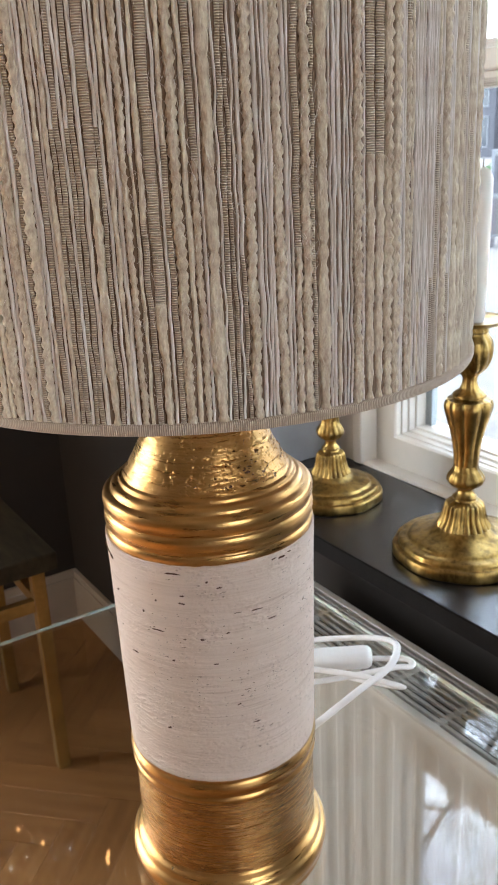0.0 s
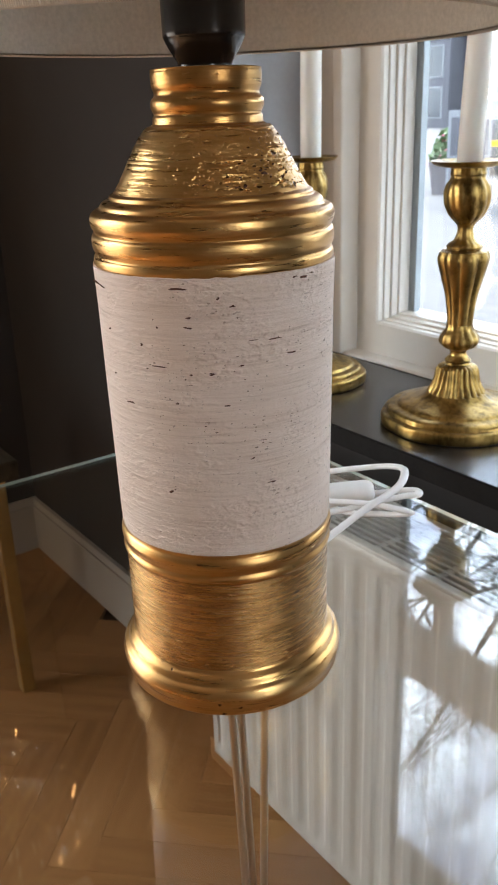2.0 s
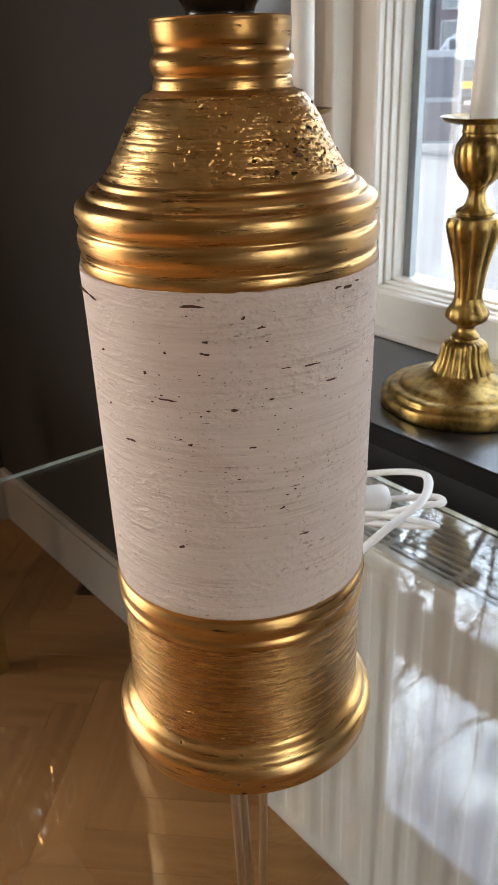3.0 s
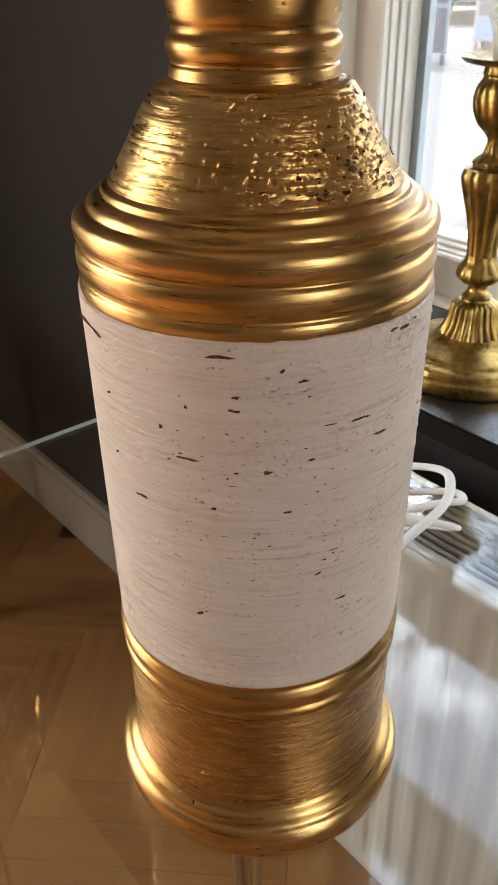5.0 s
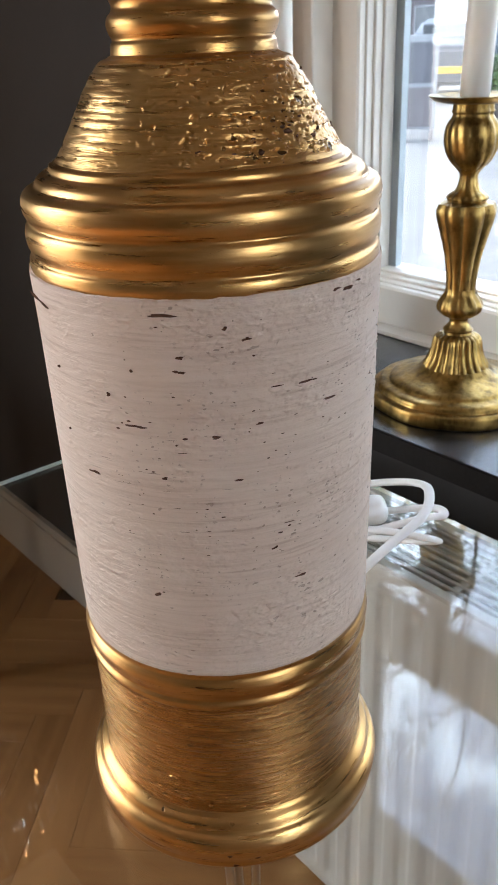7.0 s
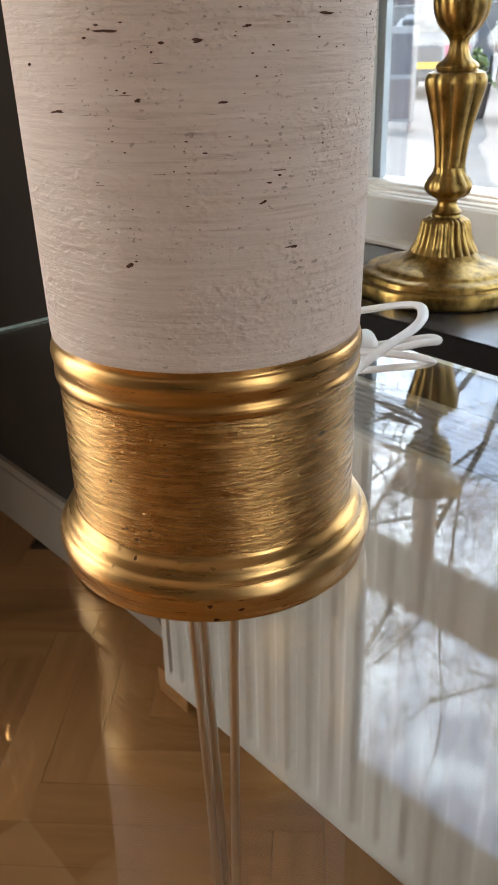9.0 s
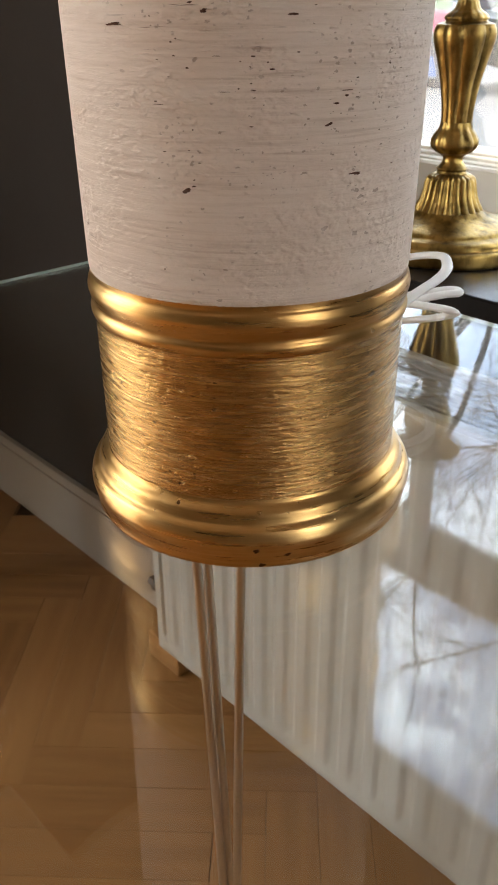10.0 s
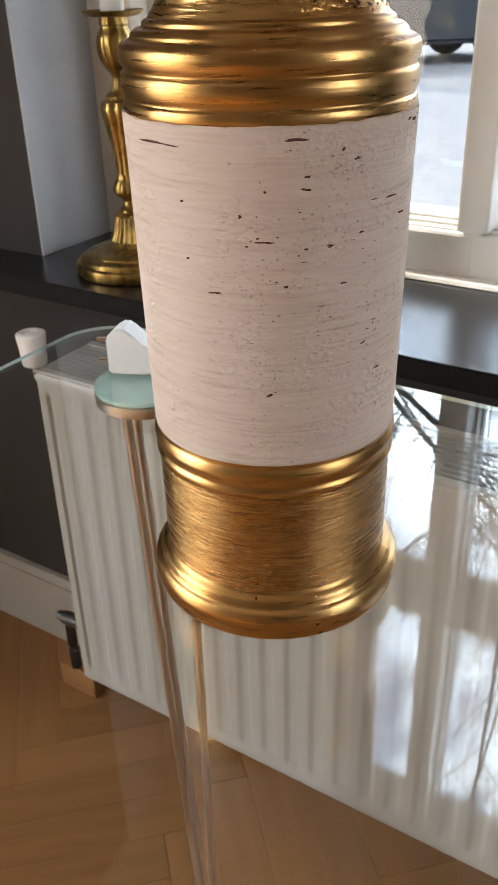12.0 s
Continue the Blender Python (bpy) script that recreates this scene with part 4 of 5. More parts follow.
cord = tagged(part("power_cord", tube(CORD_PTS, 0.0033, 12, 8, 0.66), M_CORD, None, "", True), "white lamp cord lying in loops on the glass", "cord")
bm = box(-0.030, -0.0125, -0.0080, 0.030, 0.0125, 0.0080, 0.0072, 4)
sw = tagged(part("cord_switch", bm, M_PLASTIC, None, "", True), "white plastic in-line switch on the lamp cord", "switch")
sw.matrix_world = pose(-0.1065, 0.188, 0.7865, 0, -6, 50)
plug = thing("plug", (-0.247, 0.176, GLASS_Z), "white plastic power plug lying on the glass", "plug", rz=20)
# flat-sided plug standing on its edge, pins one above the other
outline = [(-0.020, 0.0), (0.014, 0.0), (0.026, 0.0035), (0.046, 0.0035), (0.049, 0.006), (0.049, 0.0145), (0.046, 0.017), (0.026, 0.0185), (0.012, 0.029), (-0.001, 0.0405), (-0.006, 0.0425), (-0.012, 0.0405), (-0.020, 0.033)]
bm = prism(outline, -0.0125, 0.0125)
bmesh.ops.bevel(bm, geom=bm.edges[:], offset=0.0045, segments=4, affect="EDGES", clamp_overlap=True)
for v in bm.verts:
    x, y, z = v.co
    v.co = (x, z * (1 - 0.45 * min(max((x - 0.005) / 0.03, 0), 1)), y)
part("plug_body", bm, M_PLASTIC, plug, "", True)
for z in (0.0085, 0.0275):
    part("pin", tube([(-0.019, 0, z), (-0.028, 0, z), (-0.032, 0, z)], 0.0021, 10, 1), M_CHROME, plug, "metal contact pin", True)

# ---------------------------------------------------------------- candlesticks
STICK = [(0.0850, 0.0), (0.0882, 0.0022), (0.0884, 0.0120), (0.0866, 0.0150), (0.0815, 0.0160), (0.0808, 0.0195), (0.0780, 0.0222), (0.0690, 0.0238), (0.0655, 0.0268), (0.0520, 0.0305),
         (0.0400, 0.0345), (0.0335, 0.0400), (0.0290, 0.0480), (0.0262, 0.0570), (0.0245, 0.0660), (0.0222, 0.0710), (0.0150, 0.0745), (0.0140, 0.0770), (0.0155, 0.0790), (0.0130, 0.0815), (0.0098, 0.0860),
         (0.0105, 0.0905), (0.0175, 0.0945), (0.0222, 0.0995), (0.0228, 0.1050), (0.0200, 0.1110), (0.0160, 0.1165), (0.0148, 0.1220), (0.0155, 0.1350), (0.0185, 0.1560), (0.0235, 0.1760), (0.0278, 0.1920),
         (0.0286, 0.2000), (0.0262, 0.2065), (0.0190, 0.2090), (0.0200, 0.2115), (0.0175, 0.2150), (0.0120, 0.2190), (0.0092, 0.2260), (0.0088, 0.2330), (0.0120, 0.2380), (0.0195, 0.2460), (0.0245, 0.2570),
         (0.0258, 0.2680), (0.0240, 0.2780), (0.0195, 0.2850), (0.0185, 0.2880), (0.0196, 0.2900), (0.0188, 0.2930), (0.0186, 0.2995)]


def candlestick(loc, rz, label, slim=1.0):
    c = thing("candlestick", loc, label, "candlestick", "pair of brass candlesticks", rz=rz)

    def section(a0, a1, flutes, name, steps=4, n=96, lab=""):
        prof = smooth_profile(STICK[a0:a1], steps)
        part(name, lathe(prof, n, lambda a, i: slim * (1 + flutes[1] * (abs(math.cos(flutes[0] * a / 2 + flutes[2] * prof[i][1])) - 0.6))), M_BRASS, c, lab, True)

    section(0, 12, (8, 0.026, 0), "base", lab="lobed and stepped brass base")
    section(11, 17, (22, 0.085, 0), "bell", lab="fluted bell foot", n=132)
    section(16, 23, (8, 0.0, 0), "collar")
    section(22, 28, (12, 0.07, 25), "knop", lab="ribbed knop")
    section(27, 34, (8, 0.11, 0), "stem", lab="fluted tapering stem")
    section(33, 41, (14, 0.05, 0), "upper_collar")
    section(40, 50, (12, 0.06, 30), "nozzle", lab="swirled urn-shaped nozzle")
    part("drip_pan", lathe([(r * slim, z) for r, z in ((0.012, 0.2985), (0.0280, 0.2975), (0.0370, 0.2995), (0.0410, 0.3030), (0.0420, 0.3040), (0.0405, 0.3045), (0.0280, 0.3000), (0.0150, 0.3005))], 64), M_BRASS, c, "thin brass drip pan", True)
    return c


def candle(loc, h, lean):
    c = thing("candle", loc, "tall white dinner candle in a brass candlestick", "candle", "white dinner candles")
    c.matrix_world = pose(*loc, 0, lean, 0)
    part("wax", lathe([(0.0125, 0.0), (0.0137, 0.004), (0.0137, 0.06), (0.0131, h * 0.7), (0.0122, h - 0.012), (0.0085, h - 0.003), (0.002, h)], 40), M_WAX, c, "", True)
    part("wick", tube([(0, 0, h - 0.002), (0.0005, 0, h + 0.009)], 0.0008, 6, 1), M_WICK, c)
    return c


K1, K2 = (-0.2595, 0.514), (-0.509, 0.498)
candlestick((*K1, SILL_Z), 10, "tarnished brass candlestick on the black window sill")
candlestick((*K2, SILL_Z), 40, "tarnished brass candlestick in the corner of the window niche", 0.86)
candle((*K1, SILL_Z + 0.3008), 0.172, 2.0)
candle((*K2, SILL_Z + 0.3008), 0.235, 0.6)

# ---------------------------------------------------------------- radiator
RX0, RX1, RY0, RY1, RZ0, RZ1 = -0.5105, 0.49, 0.2985, 0.400, 0.161, 0.6565
rad = thing("radiator", ((RX0 + RX1) / 2, RY0, 0), "cream enamelled panel radiator under the sill", "radiator")
rx = (RX0 + RX1) / 2


def panel_mesh(y0, flip):
    """A pressed panel with upright channels that end in rounded hollows."""
    bm = bmesh.new()
    pitch = 0.0338
    nx = int((RX1 - RX0) / pitch * 12)
    zs = [RZ0, RZ0 + 0.006, RZ0 + 0.014, RZ0 + 0.019, RZ0 + 0.024, RZ0 + 0.029, RZ0 + 0.034, RZ0 + 0.040, RZ0 + 0.050] + \
         [RZ0 + 0.05 + (RZ1 - RZ0 - 0.10) * k / 6 for k in range(1, 7)] + [RZ1 - 0.040, RZ1 - 0.034, RZ1 - 0.029, RZ1 - 0.024, RZ1 - 0.019, RZ1 - 0.014, RZ1 - 0.006, RZ1]
    grid = []
    for z in zs:
        row = []
        e = min(z - RZ0, RZ1 - z)
        amp = min(max((e - 0.020) / 0.016, 0), 1)
        amp = amp * amp * (3 - 2 * amp)
        for i in range(nx + 1):
            x = RX0 + (RX1 - RX0) * i / nx
            u = ((x - RX0 - 0.012) / pitch) % 1.0
            w = 0.5 - 0.5 * math.cos(2 * math.pi * u)
            w = min(max((w - 0.12) / 0.62, 0), 1)
            w = w * w * (3 - 2 * w)
            if x < RX0 + 0.014 or x > RX1 - 0.014:
                w = 0
            d = 0.0034 * amp * (1 - w) if RX0 + 0.014 <= x <= RX1 - 0.014 else 0
            rim = 0.004 * max(0, 1 - e / 0.005)
            row.append(bm.verts.new((x - rx, (y0 - RY0) + (d + rim) * (1 if not flip else -1), z)))
        grid.append(row)
    for a, b in zip(grid, grid[1:]):
        for i in range(nx):
            bm.faces.new((a[i], a[i + 1], b[i + 1], b[i]))
    return bm


part("front_panel", panel_mesh(RY0, False), M_RAD, rad, "", True)
part("back_panel", panel_mesh(RY1, True), M_RAD, rad, "", True)
for s in (RX0, RX1 - 0.0015):
    part("side_panel", box(s - rx, 0.003, RZ0 + 0.012, s - rx + 0.0015, RY1 - RY0 - 0.003, RZ1 - 0.001, 0.0005), M_RAD, rad)
# near-black sheet standing in for the shade inside the radiator's bottom
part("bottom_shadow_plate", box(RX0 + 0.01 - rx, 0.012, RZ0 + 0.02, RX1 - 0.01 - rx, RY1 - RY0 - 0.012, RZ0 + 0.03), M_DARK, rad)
# top grille: rails along and bars across
part("grille_frame", joined(box(RX0 - rx, 0.0, RZ1 - 0.004, RX1 - rx, 0.010, RZ1 + 0.001, 0.001), box(RX0 - rx, RY1 - RY0 - 0.010, RZ1 - 0.004, RX1 - rx, RY1 - RY0, RZ1 + 0.001, 0.001)), M_RAD, rad)
for k in range(8):
    y = 0.0165 + 0.0098 * k
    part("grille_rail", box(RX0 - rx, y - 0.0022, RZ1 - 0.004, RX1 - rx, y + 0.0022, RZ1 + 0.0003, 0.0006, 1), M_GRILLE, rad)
for k in range(13):
    x = RX0 + 0.004 + 0.0815 * k - rx
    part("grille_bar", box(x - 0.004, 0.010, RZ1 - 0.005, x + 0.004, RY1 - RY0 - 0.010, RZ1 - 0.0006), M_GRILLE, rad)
# another dark sheet, painting the shade seen down the grille slots
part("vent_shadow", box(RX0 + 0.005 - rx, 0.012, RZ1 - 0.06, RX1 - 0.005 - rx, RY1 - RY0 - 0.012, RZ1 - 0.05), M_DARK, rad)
knob = part("thermostat", lathe(smooth_profile([(0.0190, 0.0), (0.0200, 0.003), (0.0215, 0.030), (0.0235, 0.046), (0.0225, 0.0505), (0.0150, 0.0515), (0.0100, 0.0500), (0.0090, 0.0470)], 4), 40), M_PLASTIC, rad, "white thermostat head", True)
knob.scale = (0.80, 0.80, 0.95)
knob.location = (-0.566 - rx, 0.0515, 0.634)
part("valve_stub", tube([(-0.562 - rx, 0.0515, 0.631), (-0.562 - rx, 0.0515, 0.618), (-0.550 - rx, 0.0515, 0.612), (RX0 - rx, 0.0515, 0.612)], 0.007, 12, 4), M_RAD, rad, "", True)
part("pipe", tube([(RX0 - rx, 0.0700, 0.185), (-0.560 - rx, 0.0760, 0.178), (-0.600 - rx, 0.0860, 0.165), (-0.626 - rx, 0.0920, 0.148), (-0.630 - rx, 0.0930, 0.110), (-0.630 - rx, 0.0930, 0.051)], 0.0085, 12, 5), M_BLACK, rad, "dark heating pipe", True)
v = part("lock_shield", joined(tube([(-0.632, 0.088, 0.160), (-0.590, 0.084, 0.168)], 0.0115, 12, 1), tube([(-0.646, 0.089, 0.158), (-0.630, 0.088, 0.160)], 0.0085, 6, 1)), M_OLDCHROME, rad, "dull chrome lockshield valve", True)
v.location.x = -rx
for x in (-0.44, 0.40):
    part("wall_bracket", box(x - rx - 0.012, 0.09, 0.30, x - rx + 0.012, WALL_Y - RY0, 0.52, 0.002), M_RAD, rad)

tagged(part("pipe_block", box(-0.665, 0.385, 0.0, -0.588, 0.462, 0.05, 0.003), M_OAK), "small oak block on the floor below the heating pipe", "wooden block")

# ---------------------------------------------------------------- side table
side = thing("side_table", (-1.03, 0.235, 0), "small gilt side table with a mottled stone top", "side table")
part("stone_top", box(-0.40, -0.42, 0.478, 0.0, 0.0, 0.515, 0.004), M_MARBLE, side, "mottled olive-grey stone top")
for x in (-0.035, -0.365):
    for y in (-0.035, -0.385):
        part("leg", box(x - 0.013, y - 0.013, 0.0, x + 0.013, y + 0.013, 0.4775, 0.002), M_GILT, side)
for y in (-0.035, -0.385):
    part("rail", box(-0.352, y - 0.009, 0.386, -0.048, y + 0.009, 0.413, 0.002), M_GILT, side)
for x in (-0.035, -0.365):
    part("rail", box(x - 0.009, -0.372, 0.386, x + 0.009, -0.048, 0.413, 0.002), M_GILT, side)

# ---------------------------------------------------------------- crystal chandelier, mirrored in the glass table
M_CRYSTAL = glass("cut_crystal", (0.97, 0.96, 0.94))
bsdf(M_CRYSTAL).inputs["IOR"].default_value = 1.6
M_BULB = mat("lit_bulb", (1.0, 0.75, 0.45), 0.4)
bsdf(M_BULB).inputs["Emission Color"].default_value = (1.0, 0.50, 0.16, 1)
bsdf(M_BULB).inputs["Emission Strength"].default_value = 8.0
chan = thing("chandelier", (-1.22, 0.16, 1.95), "small brass chandelier hung with cut crystal drops", "chandelier")
part("stem", tube([(0, 0, 0.05), (0, 0, ROOM_H - 1.95)], 0.006, 10, 1), M_BRASS, chan, "", True)
part("ceiling_cup", lathe([(0.05, ROOM_H - 1.985), (0.045, ROOM_H - 1.965), (0.01, ROOM_H - 1.9501)], 32), M_BRASS, chan, "", True)
part("hub", lathe(smooth_profile([(0.010, -0.06), (0.030, -0.03), (0.036, 0.01), (0.020, 0.04), (0.008, 0.07)], 4), 32), M_BRASS, chan, "", True)
for rad_, z in ((0.20, 0.03), (0.12, -0.05)):
    part("ring", tube([(rad_ * math.cos(radians(k * 10)), rad_ * math.sin(radians(k * 10)), z) for k in range(37)], 0.004, 8, 1), M_BRASS, chan, "", True)
drop = joined(lathe([(0.0006, -0.052), (0.0115, -0.034), (0.0070, -0.012), (0.0008, -0.004)], 6), lathe([(0.0006, -0.004), (0.0032, -0.001), (0.0006, 0.003)], 6))
bmesh.ops.recalc_face_normals(drop, faces=drop.faces)
drop_me = bpy.data.meshes.new("crystal_drop")
drop.to_mesh(drop_me)
drop.free()
drop_me.materials.append(M_CRYSTAL)
for rad_, z, count in ((0.20, 0.022, 26), (0.12, -0.058, 16), (0.196, -0.030, 26), (0.16, 0.010, 20), (0.118, -0.112, 16), (0.07, -0.075, 10), (0.035, -0.060, 6)):
    for k in range(count):
        ob = new("crystal_drop", drop_me)
        ob.parent = chan
        ob.matrix_local = pose(rad_ * math.cos(2 * math.pi * k / count), rad_ * math.sin(2 * math.pi * k / count), z, 0, 0, 31 * k)
for k in range(5):
    a = radians(72 * k + 20)
    c, s_ = math.cos(a), math.sin(a)
    arm = part("arm", tube([(0.03 * c, 0.03 * s_, 0.0), (0.09 * c, 0.09 * s_, -0.03), (0.155 * c, 0.155 * s_, 0.0), (0.165 * c, 0.165 * s_, 0.04)], 0.0045, 8, 5), M_BRASS, chan, "", True)
    part("bulb", lathe(smooth_profile([(0.003, 0.045), (0.0045, 0.052), (0.0035, 0.060), (0.0005, 0.070)], 4), 20), M_BULB, arm, "small lit candle bulb", True).location = (0.165 * c, 0.165 * s_, 0)

# ---------------------------------------------------------------- street
street = structure("ground", box(-90, -60, -0.40, 90, 120, -0.20), M_PAVE, "sunlit pale street paving")


def facade(x0, x1, y, h, material, label, floors, cols, rnd):
    b = thing("building", ((x0 + x1) / 2, y, -0.2), label, "building")
    w = x1 - x0
    part("wall", box(-w / 2, 0, 0, w / 2, 6, h), material, b)
    part("roof", box(-w / 2 - 0.1, -0.15, h, w / 2 + 0.1, 6, h + 0.35, 0.05), M_STUCCO_FAR, b)
    for f in range(floors):
        for c in range(cols):
            cx, cz = -w / 2 + (c + 0.5) * w / cols, 0.6 + f * (h - 0.4) / floors
            ww, hh = w / cols * 0.30, (h - 0.4) / floors * 0.36
            wd = part("window", joined(box(cx - ww - 0.08, -0.05, cz - 0.08, cx + ww + 0.08, 0.02, cz, 0.01), box(cx - ww - 0.08, -0.05, cz + 2 * hh, cx + ww + 0.08, 0.02, cz + 2 * hh + 0.08, 0.01),
                                       box(cx - ww - 0.08, -0.05, cz, cx - ww, 0.02, cz + 2 * hh, 0.01), box(cx + ww, -0.05, cz, cx + ww + 0.08, 0.02, cz + 2 * hh, 0.01)), M_FAR_WHITE, b)
            part("pane", box(cx - ww, -0.01, cz, cx + ww, 0.0, cz + 2 * hh), M_FAR_GLASS, wd)
    return b


facade(-84, -58, 42.0, 5.6, M_BRICK_FAR, "low brown brick terrace at the far end of the square", 2, 9, 1)
facade(-57.5, -36, 41.0, 4.9, M_STUCCO_FAR, "low grey stuccoed terrace with white window frames", 2, 8, 2)
facade(-35.5, -14, 42.0, 5.3, M_BRICK_FAR, "low brick terrace across the square", 2, 8, 3)
facade(-13.5, 12, 41.0, 4.8, M_STUCCO_FAR, "low stuccoed terrace behind the parked cars", 2, 9, 4)


def car(loc, rz, paint, label):
    c = thing("car", loc, label, "car", rz=rz)
    prof = [(-2.1, 0.25), (-2.1, 0.75), (-1.9, 0.92), (-0.9, 1.0), (-0.35, 1.42), (1.1, 1.45), (1.75, 1.05), (2.1, 0.95), (2.15, 0.3)]
    bm = bmesh.new()
    sides = []
    for y, s in ((-0.86, 1), (0.86, 1)):
        sides.append([bm.verts.new((x, y * (0.82 if z > 1.2 else 1), z)) for x, z in prof])
    bm.faces.new(sides[0])
    bm.faces.new(sides[1][::-1])
    for k in range(len(prof)):
        j = (k + 1) % len(prof)
        bm.faces.new((sides[0][k], sides[1][k], sides[1][j], sides[0][j]))
    bmesh.ops.bevel(bm, geom=bm.edges[:], offset=0.07, segments=3, affect="EDGES")
    bd = part("body", bm, paint, c, "", True)
    part("windscreen", box(1.25, -0.62, 1.08, 1.62, 0.62, 1.36, 0.03), M_FAR_GLASS, c)
    for x in (-1.35, 1.35):
        for y in (-0.80, 0.80):
            wh = part("wheel", lathe(smooth_profile([(0.10, -0.09), (0.28, -0.10), (0.32, -0.07), (0.32, 0.07), (0.28, 0.10), (0.10, 0.09)], 3), 32), M_TYRE, c, "", True)
            wh.matrix_local = pose(x, y, 0.32, 90, 0, 0)
            rim = part("rim", lathe([(0.02, -0.11), (0.19, -0.112), (0.20, 0.112), (0.02, 0.11)], 24), M_RIM, wh, "", True)
    part("number_plate", box(2.14, -0.26, 0.52, 2.17, 0.26, 0.63, 0.005), M_PLATE, c, "yellow plate with dark bars")
    for y in (-0.68, 0.68):
        part("tail_lamp", box(-2.14, y - 0.12, 0.56, -2.06, y + 0.12, 0.74, 0.02), M_RED, c)
    return c


car((-5.5, 12.5, -0.2), 226, M_CAR_DARK, "dark parked car with a yellow number plate")
car((-11.5, 15.5, -0.2), -60, M_CAR_BLUE, "grey-blue parked car on the street")


def bare_tree(loc, height, seed, label, lean=0.0):
    """A leafless street tree: tapered trunk, long limbs and many fine twigs."""
    r = random.Random(seed)
    t = thing("tree", loc, label, "tree")
    limbs, twigs = [], []

    def grow(start, way, length, radius, depth):
        pts, p, w = [start], start, way
        n = 6 if depth < 3 else 4
        curl = Vector((r.uniform(-1, 1), r.uniform(-1, 1), r.uniform(-0.5, 0.6))) * 0.10
        for k in range(n):
            w = (w + curl + Vector((r.uniform(-1, 1), r.uniform(-1, 1), r.uniform(-0.6, 0.8))) * 0.11).normalized()
            p = p + w * (length / n)
            pts.append(p)
        (limbs if depth < 2 else twigs).append((pts, radius, depth))
        if depth >= 5:
            return
        for k in range((5, 5, 4, 3, 3)[depth]):
            at = r.uniform(0.30, 1.0) * n
            i = min(int(at), n - 1)
            q = pts[i].lerp(pts[i + 1], at - i)
            side = Vector((r.uniform(-1, 1), r.uniform(-1, 1), r.uniform(-0.4, 0.7))).normalized()
            grow(q, (w * 0.75 + side * 0.75).normalized(), length * r.uniform(0.42, 0.66), radius * r.uniform(0.42, 0.56), depth + 1)

    trunk_top = Vector((lean, 0, height * 0.28))
    part("trunk", tube([(0, 0, 0), (lean * 0.4, 0.03, height * 0.15), trunk_top], height * 0.014, 12, 5, taper=lambda k: 1.25 - 0.45 * k), M_BARK, t, "", True)
    for k in range(6):
        a = 2 * math.pi * k / 6 + r.uniform(-0.3, 0.3)
        grow(trunk_top - Vector((0, 0, 0.04 * height * r.random())), Vector((math.cos(a) * 0.7, math.sin(a) * 0.7, r.uniform(0.5, 1.2))).normalized(), height * r.uniform(0.30, 0.42), height * 0.0032, 0)
    for name, group_ in (("limb_crown", limbs), ("twig_crown", twigs)):
        verts, faces = [], []
        for pts, radius, depth in group_:
            sides = 6 if depth < 2 else 3
            first = len(verts)
            for i, q in enumerate(pts):
                w = (pts[min(i + 1, len(pts) - 1)] - pts[max(i - 1, 0)]).normalized()
                u = w.orthogonal().normalized()
                v = w.cross(u)
                rr = max(radius * (1 - 0.55 * i / (len(pts) - 1)), 0.0045)
                verts += [q + (u * math.cos(2 * math.pi * k / sides) + v * math.sin(2 * math.pi * k / sides)) * rr for k in range(sides)]
            for i in range(len(pts) - 1):
                for k in range(sides):
                    a, b = first + i * sides + k, first + i * sides + (k + 1) % sides
                    faces.append((a, b, b + sides, a + sides))
        me = bpy.data.meshes.new(name)
        me.from_pydata([tuple(q) for q in verts], [], faces)
        me.materials.append(M_BARK)
        ob = new(name, me)
        ob.parent = t
    return t


bare_tree((-6.0, 10.5, -0.2), 17.0, 3, "bare leafless street tree on the pavement")
bare_tree((-2.4, 15.0, -0.2), 17.0, 8, "bare leafless street tree beside the road")
bare_tree((-14.0, 11.2, -0.2), 10.0, 5, "bare leafless street tree before the houses")


def planter(loc, seed, label, flowers):
    r = random.Random(seed)
    p = thing("planter", loc, label, "planter")
    part("tub", lathe(smooth_profile([(0.24, 0.0), (0.27, 0.03), (0.33, 0.42), (0.35, 0.46), (0.31, 0.47), (0.29, 0.40)], 3), 32), M_POT, p, "", True)
    for name, count, size, material in (("leaves", 420, 0.05, M_LEAF), ("blossoms", flowers, 0.035, M_FLOWER)):
        if not count:
            continue
        bm = bmesh.new()
        for k in range(count):
            a, h, q = r.uniform(0, 2 * math.pi), r.random(), r.random()
            c = Vector((math.cos(a), math.sin(a), 0)) * (0.36 * math.sqrt(q) * (1.1 - 0.6 * h)) + Vector((0, 0, 0.42 + 0.5 * h))
            u = Vector((r.uniform(-1, 1), r.uniform(-1, 1), r.uniform(-1, 1))).normalized()
            v = u.orthogonal().normalized()
            bm.faces.new([bm.verts.new(c + d) for d in (u * size, v * size * 0.5, -u * size, -v * size * 0.5)])
        part(name, bm, material, p)
    return p


planter((-8.9, 10.4, -0.2), 1, "round concrete planter with green shrubs and pink blossoms", 60)
planter((-7.6, 10.9, -0.2), 2, "round concrete planter with dense green shrubs", 0)
planter((-10.2, 12.0, -0.2), 4, "round concrete planter with shrubs beside parked cars", 25)


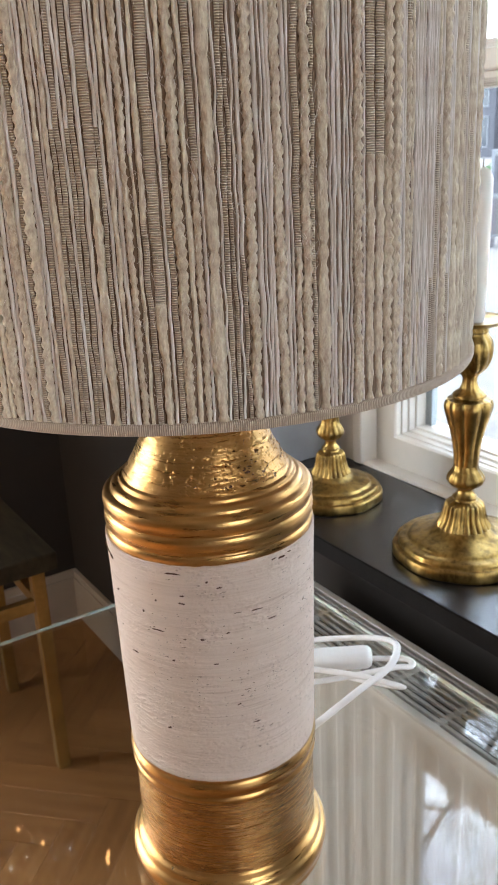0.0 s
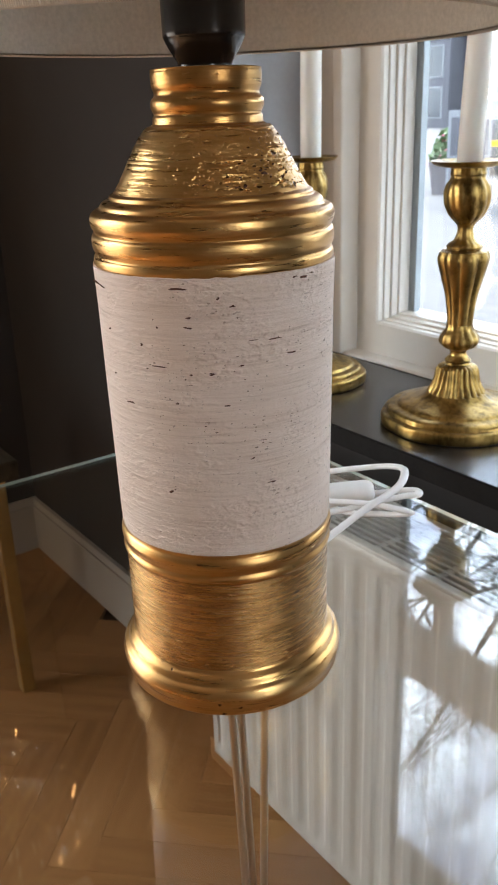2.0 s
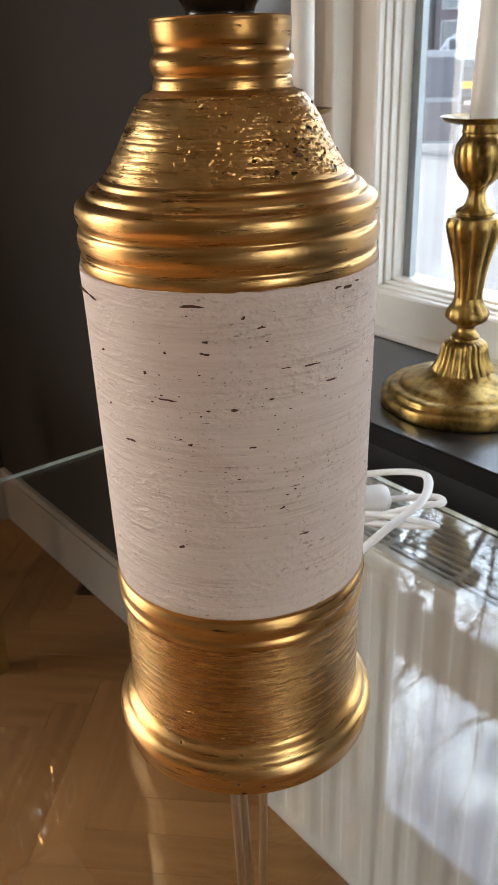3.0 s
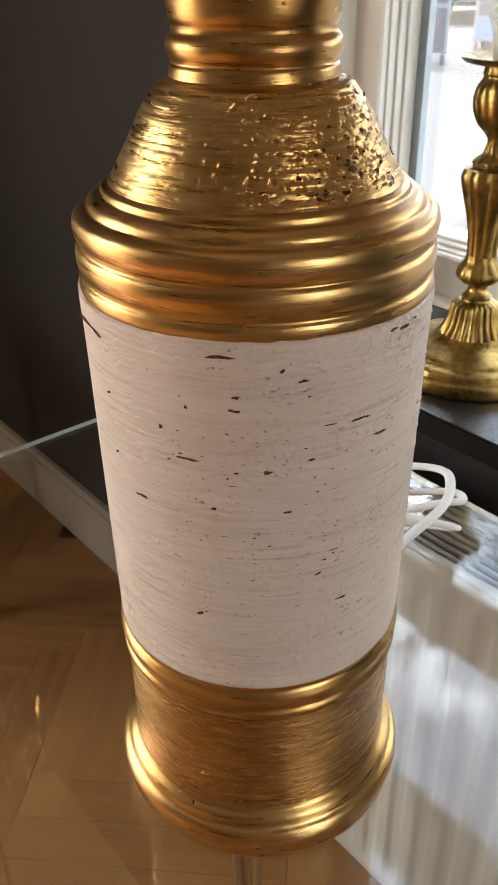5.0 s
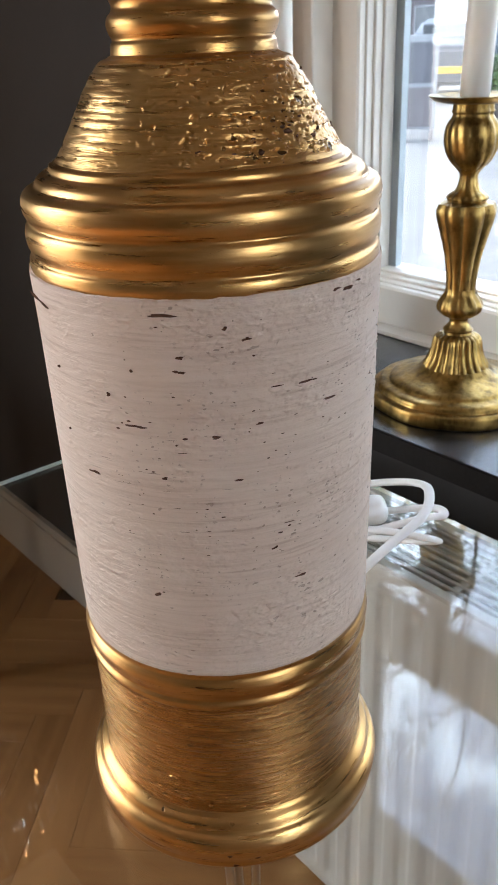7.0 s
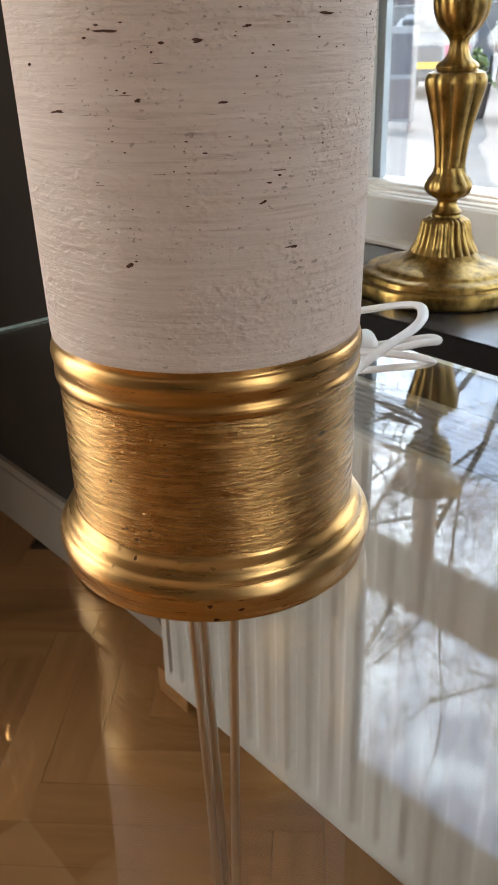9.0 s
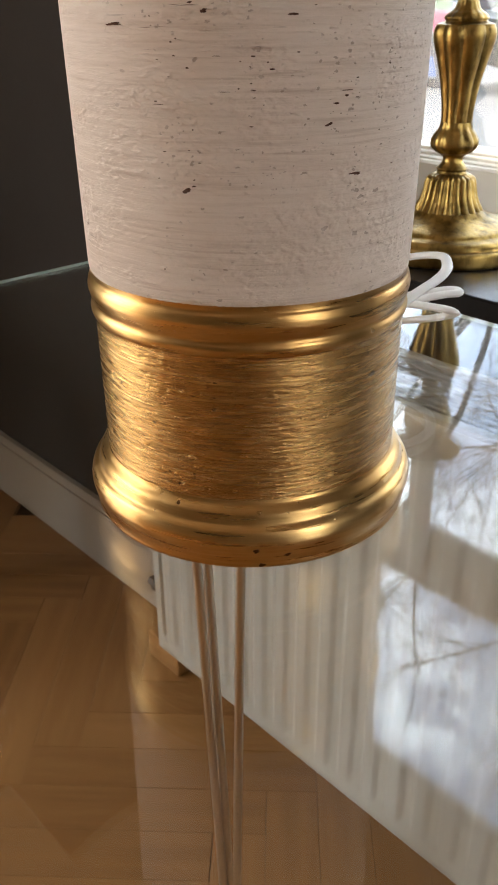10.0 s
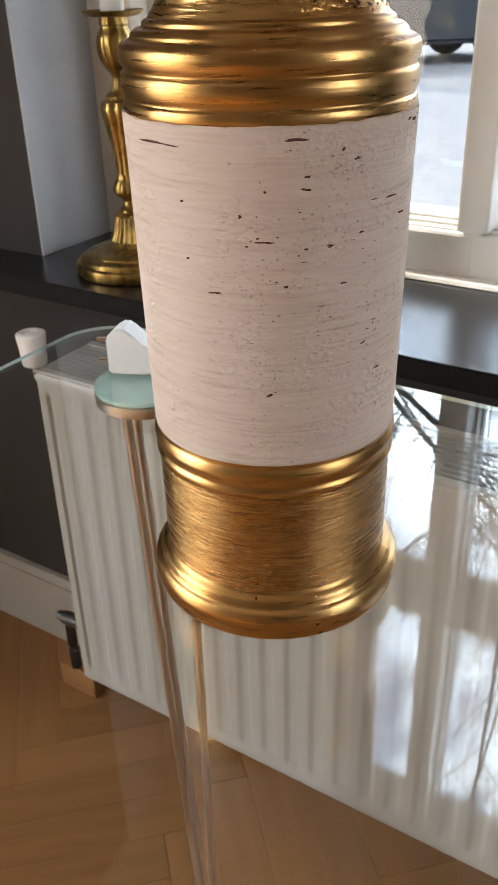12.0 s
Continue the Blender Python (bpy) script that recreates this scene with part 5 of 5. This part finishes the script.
def board(loc, rz, w, h, panels, label):
    """An upright street board with plain colour panels."""
    b = thing("street_board", loc, label, "sign board", rz=rz)
    part("frame", box(-w / 2, -0.02, 0.12, w / 2, 0.02, 0.12 + h, 0.008), M_FAR_WHITE, b)
    for sx in (-w / 2 + 0.05, w / 2 - 0.05):
        part("foot", box(sx - 0.025, -0.18, 0.0, sx + 0.025, 0.18, 0.12, 0.01), M_POT, b)
    for k, m in enumerate(panels):
        hh = (h - 0.06) / len(panels)
        part("panel", box(-w / 2 + 0.04, -0.027, 0.15 + k * hh, w / 2 - 0.04, -0.0205, 0.15 + (k + 0.9) * hh), m, b)
    return b


board((-7.3, 8.9, -0.2), 38, 0.55, 1.1, [M_POT, M_STUCCO_FAR], "pale grey street board standing on the pavement")
board((-7.6, 10.6, -0.2), 38, 0.42, 1.2, [M_FLAG_BLUE, M_POT, M_FLOWER, M_LEAF], "tall street board with blue, red and green panels")

# ---------------------------------------------------------------- parquet, laid in herringbone
PW, PL = 0.068, 0.408
plank = box(0, 0, -0.012, PL - 0.0005, PW - 0.0005, 0.0, 0.0004, 1)
plank_me = bpy.data.meshes.new("plank")
plank.to_mesh(plank_me)
plank.free()
plank_me.materials.append(M_OAK)
turn = pose(0, 0, 0, 0, 0, 45)
near, rest = [], []
for i in range(-60, 60):
    for j in range(-14, 14):
        for k in range(2):
            # herringbone lattice: planks along u and along v, stepped by one width
            u, v = i * PW + j * PL, i * PW - j * PL
            m = turn @ (pose(u, v, 0) if k == 0 else pose(u + PW, v + PW, 0, 0, 0, 90))
            c = m @ Vector((PL / 2, PW / 2, 0))
            if CORNER_X - 0.02 < c.x < ROOM_X + 0.02 and ROOM_Y - 0.02 < c.y < WALL_Y + 0.08:
                (near if -1.35 < c.x < 0.62 and -0.35 < c.y else rest).append(m)
for m in near[:300]:
    ob = new("plank", plank_me)
    ob.parent = floor
    ob.matrix_local = m
bm = bmesh.new()
for m in rest + near[300:]:
    vs = [bm.verts.new(m @ Vector(q)) for q in ((0, 0, 0), (PL - 0.0012, 0, 0), (PL - 0.0012, PW - 0.0012, 0), (0, PW - 0.0012, 0))]
    bm.faces.new(vs)
tagged(part("planks", bm, M_OAK, floor), kind="stuff")
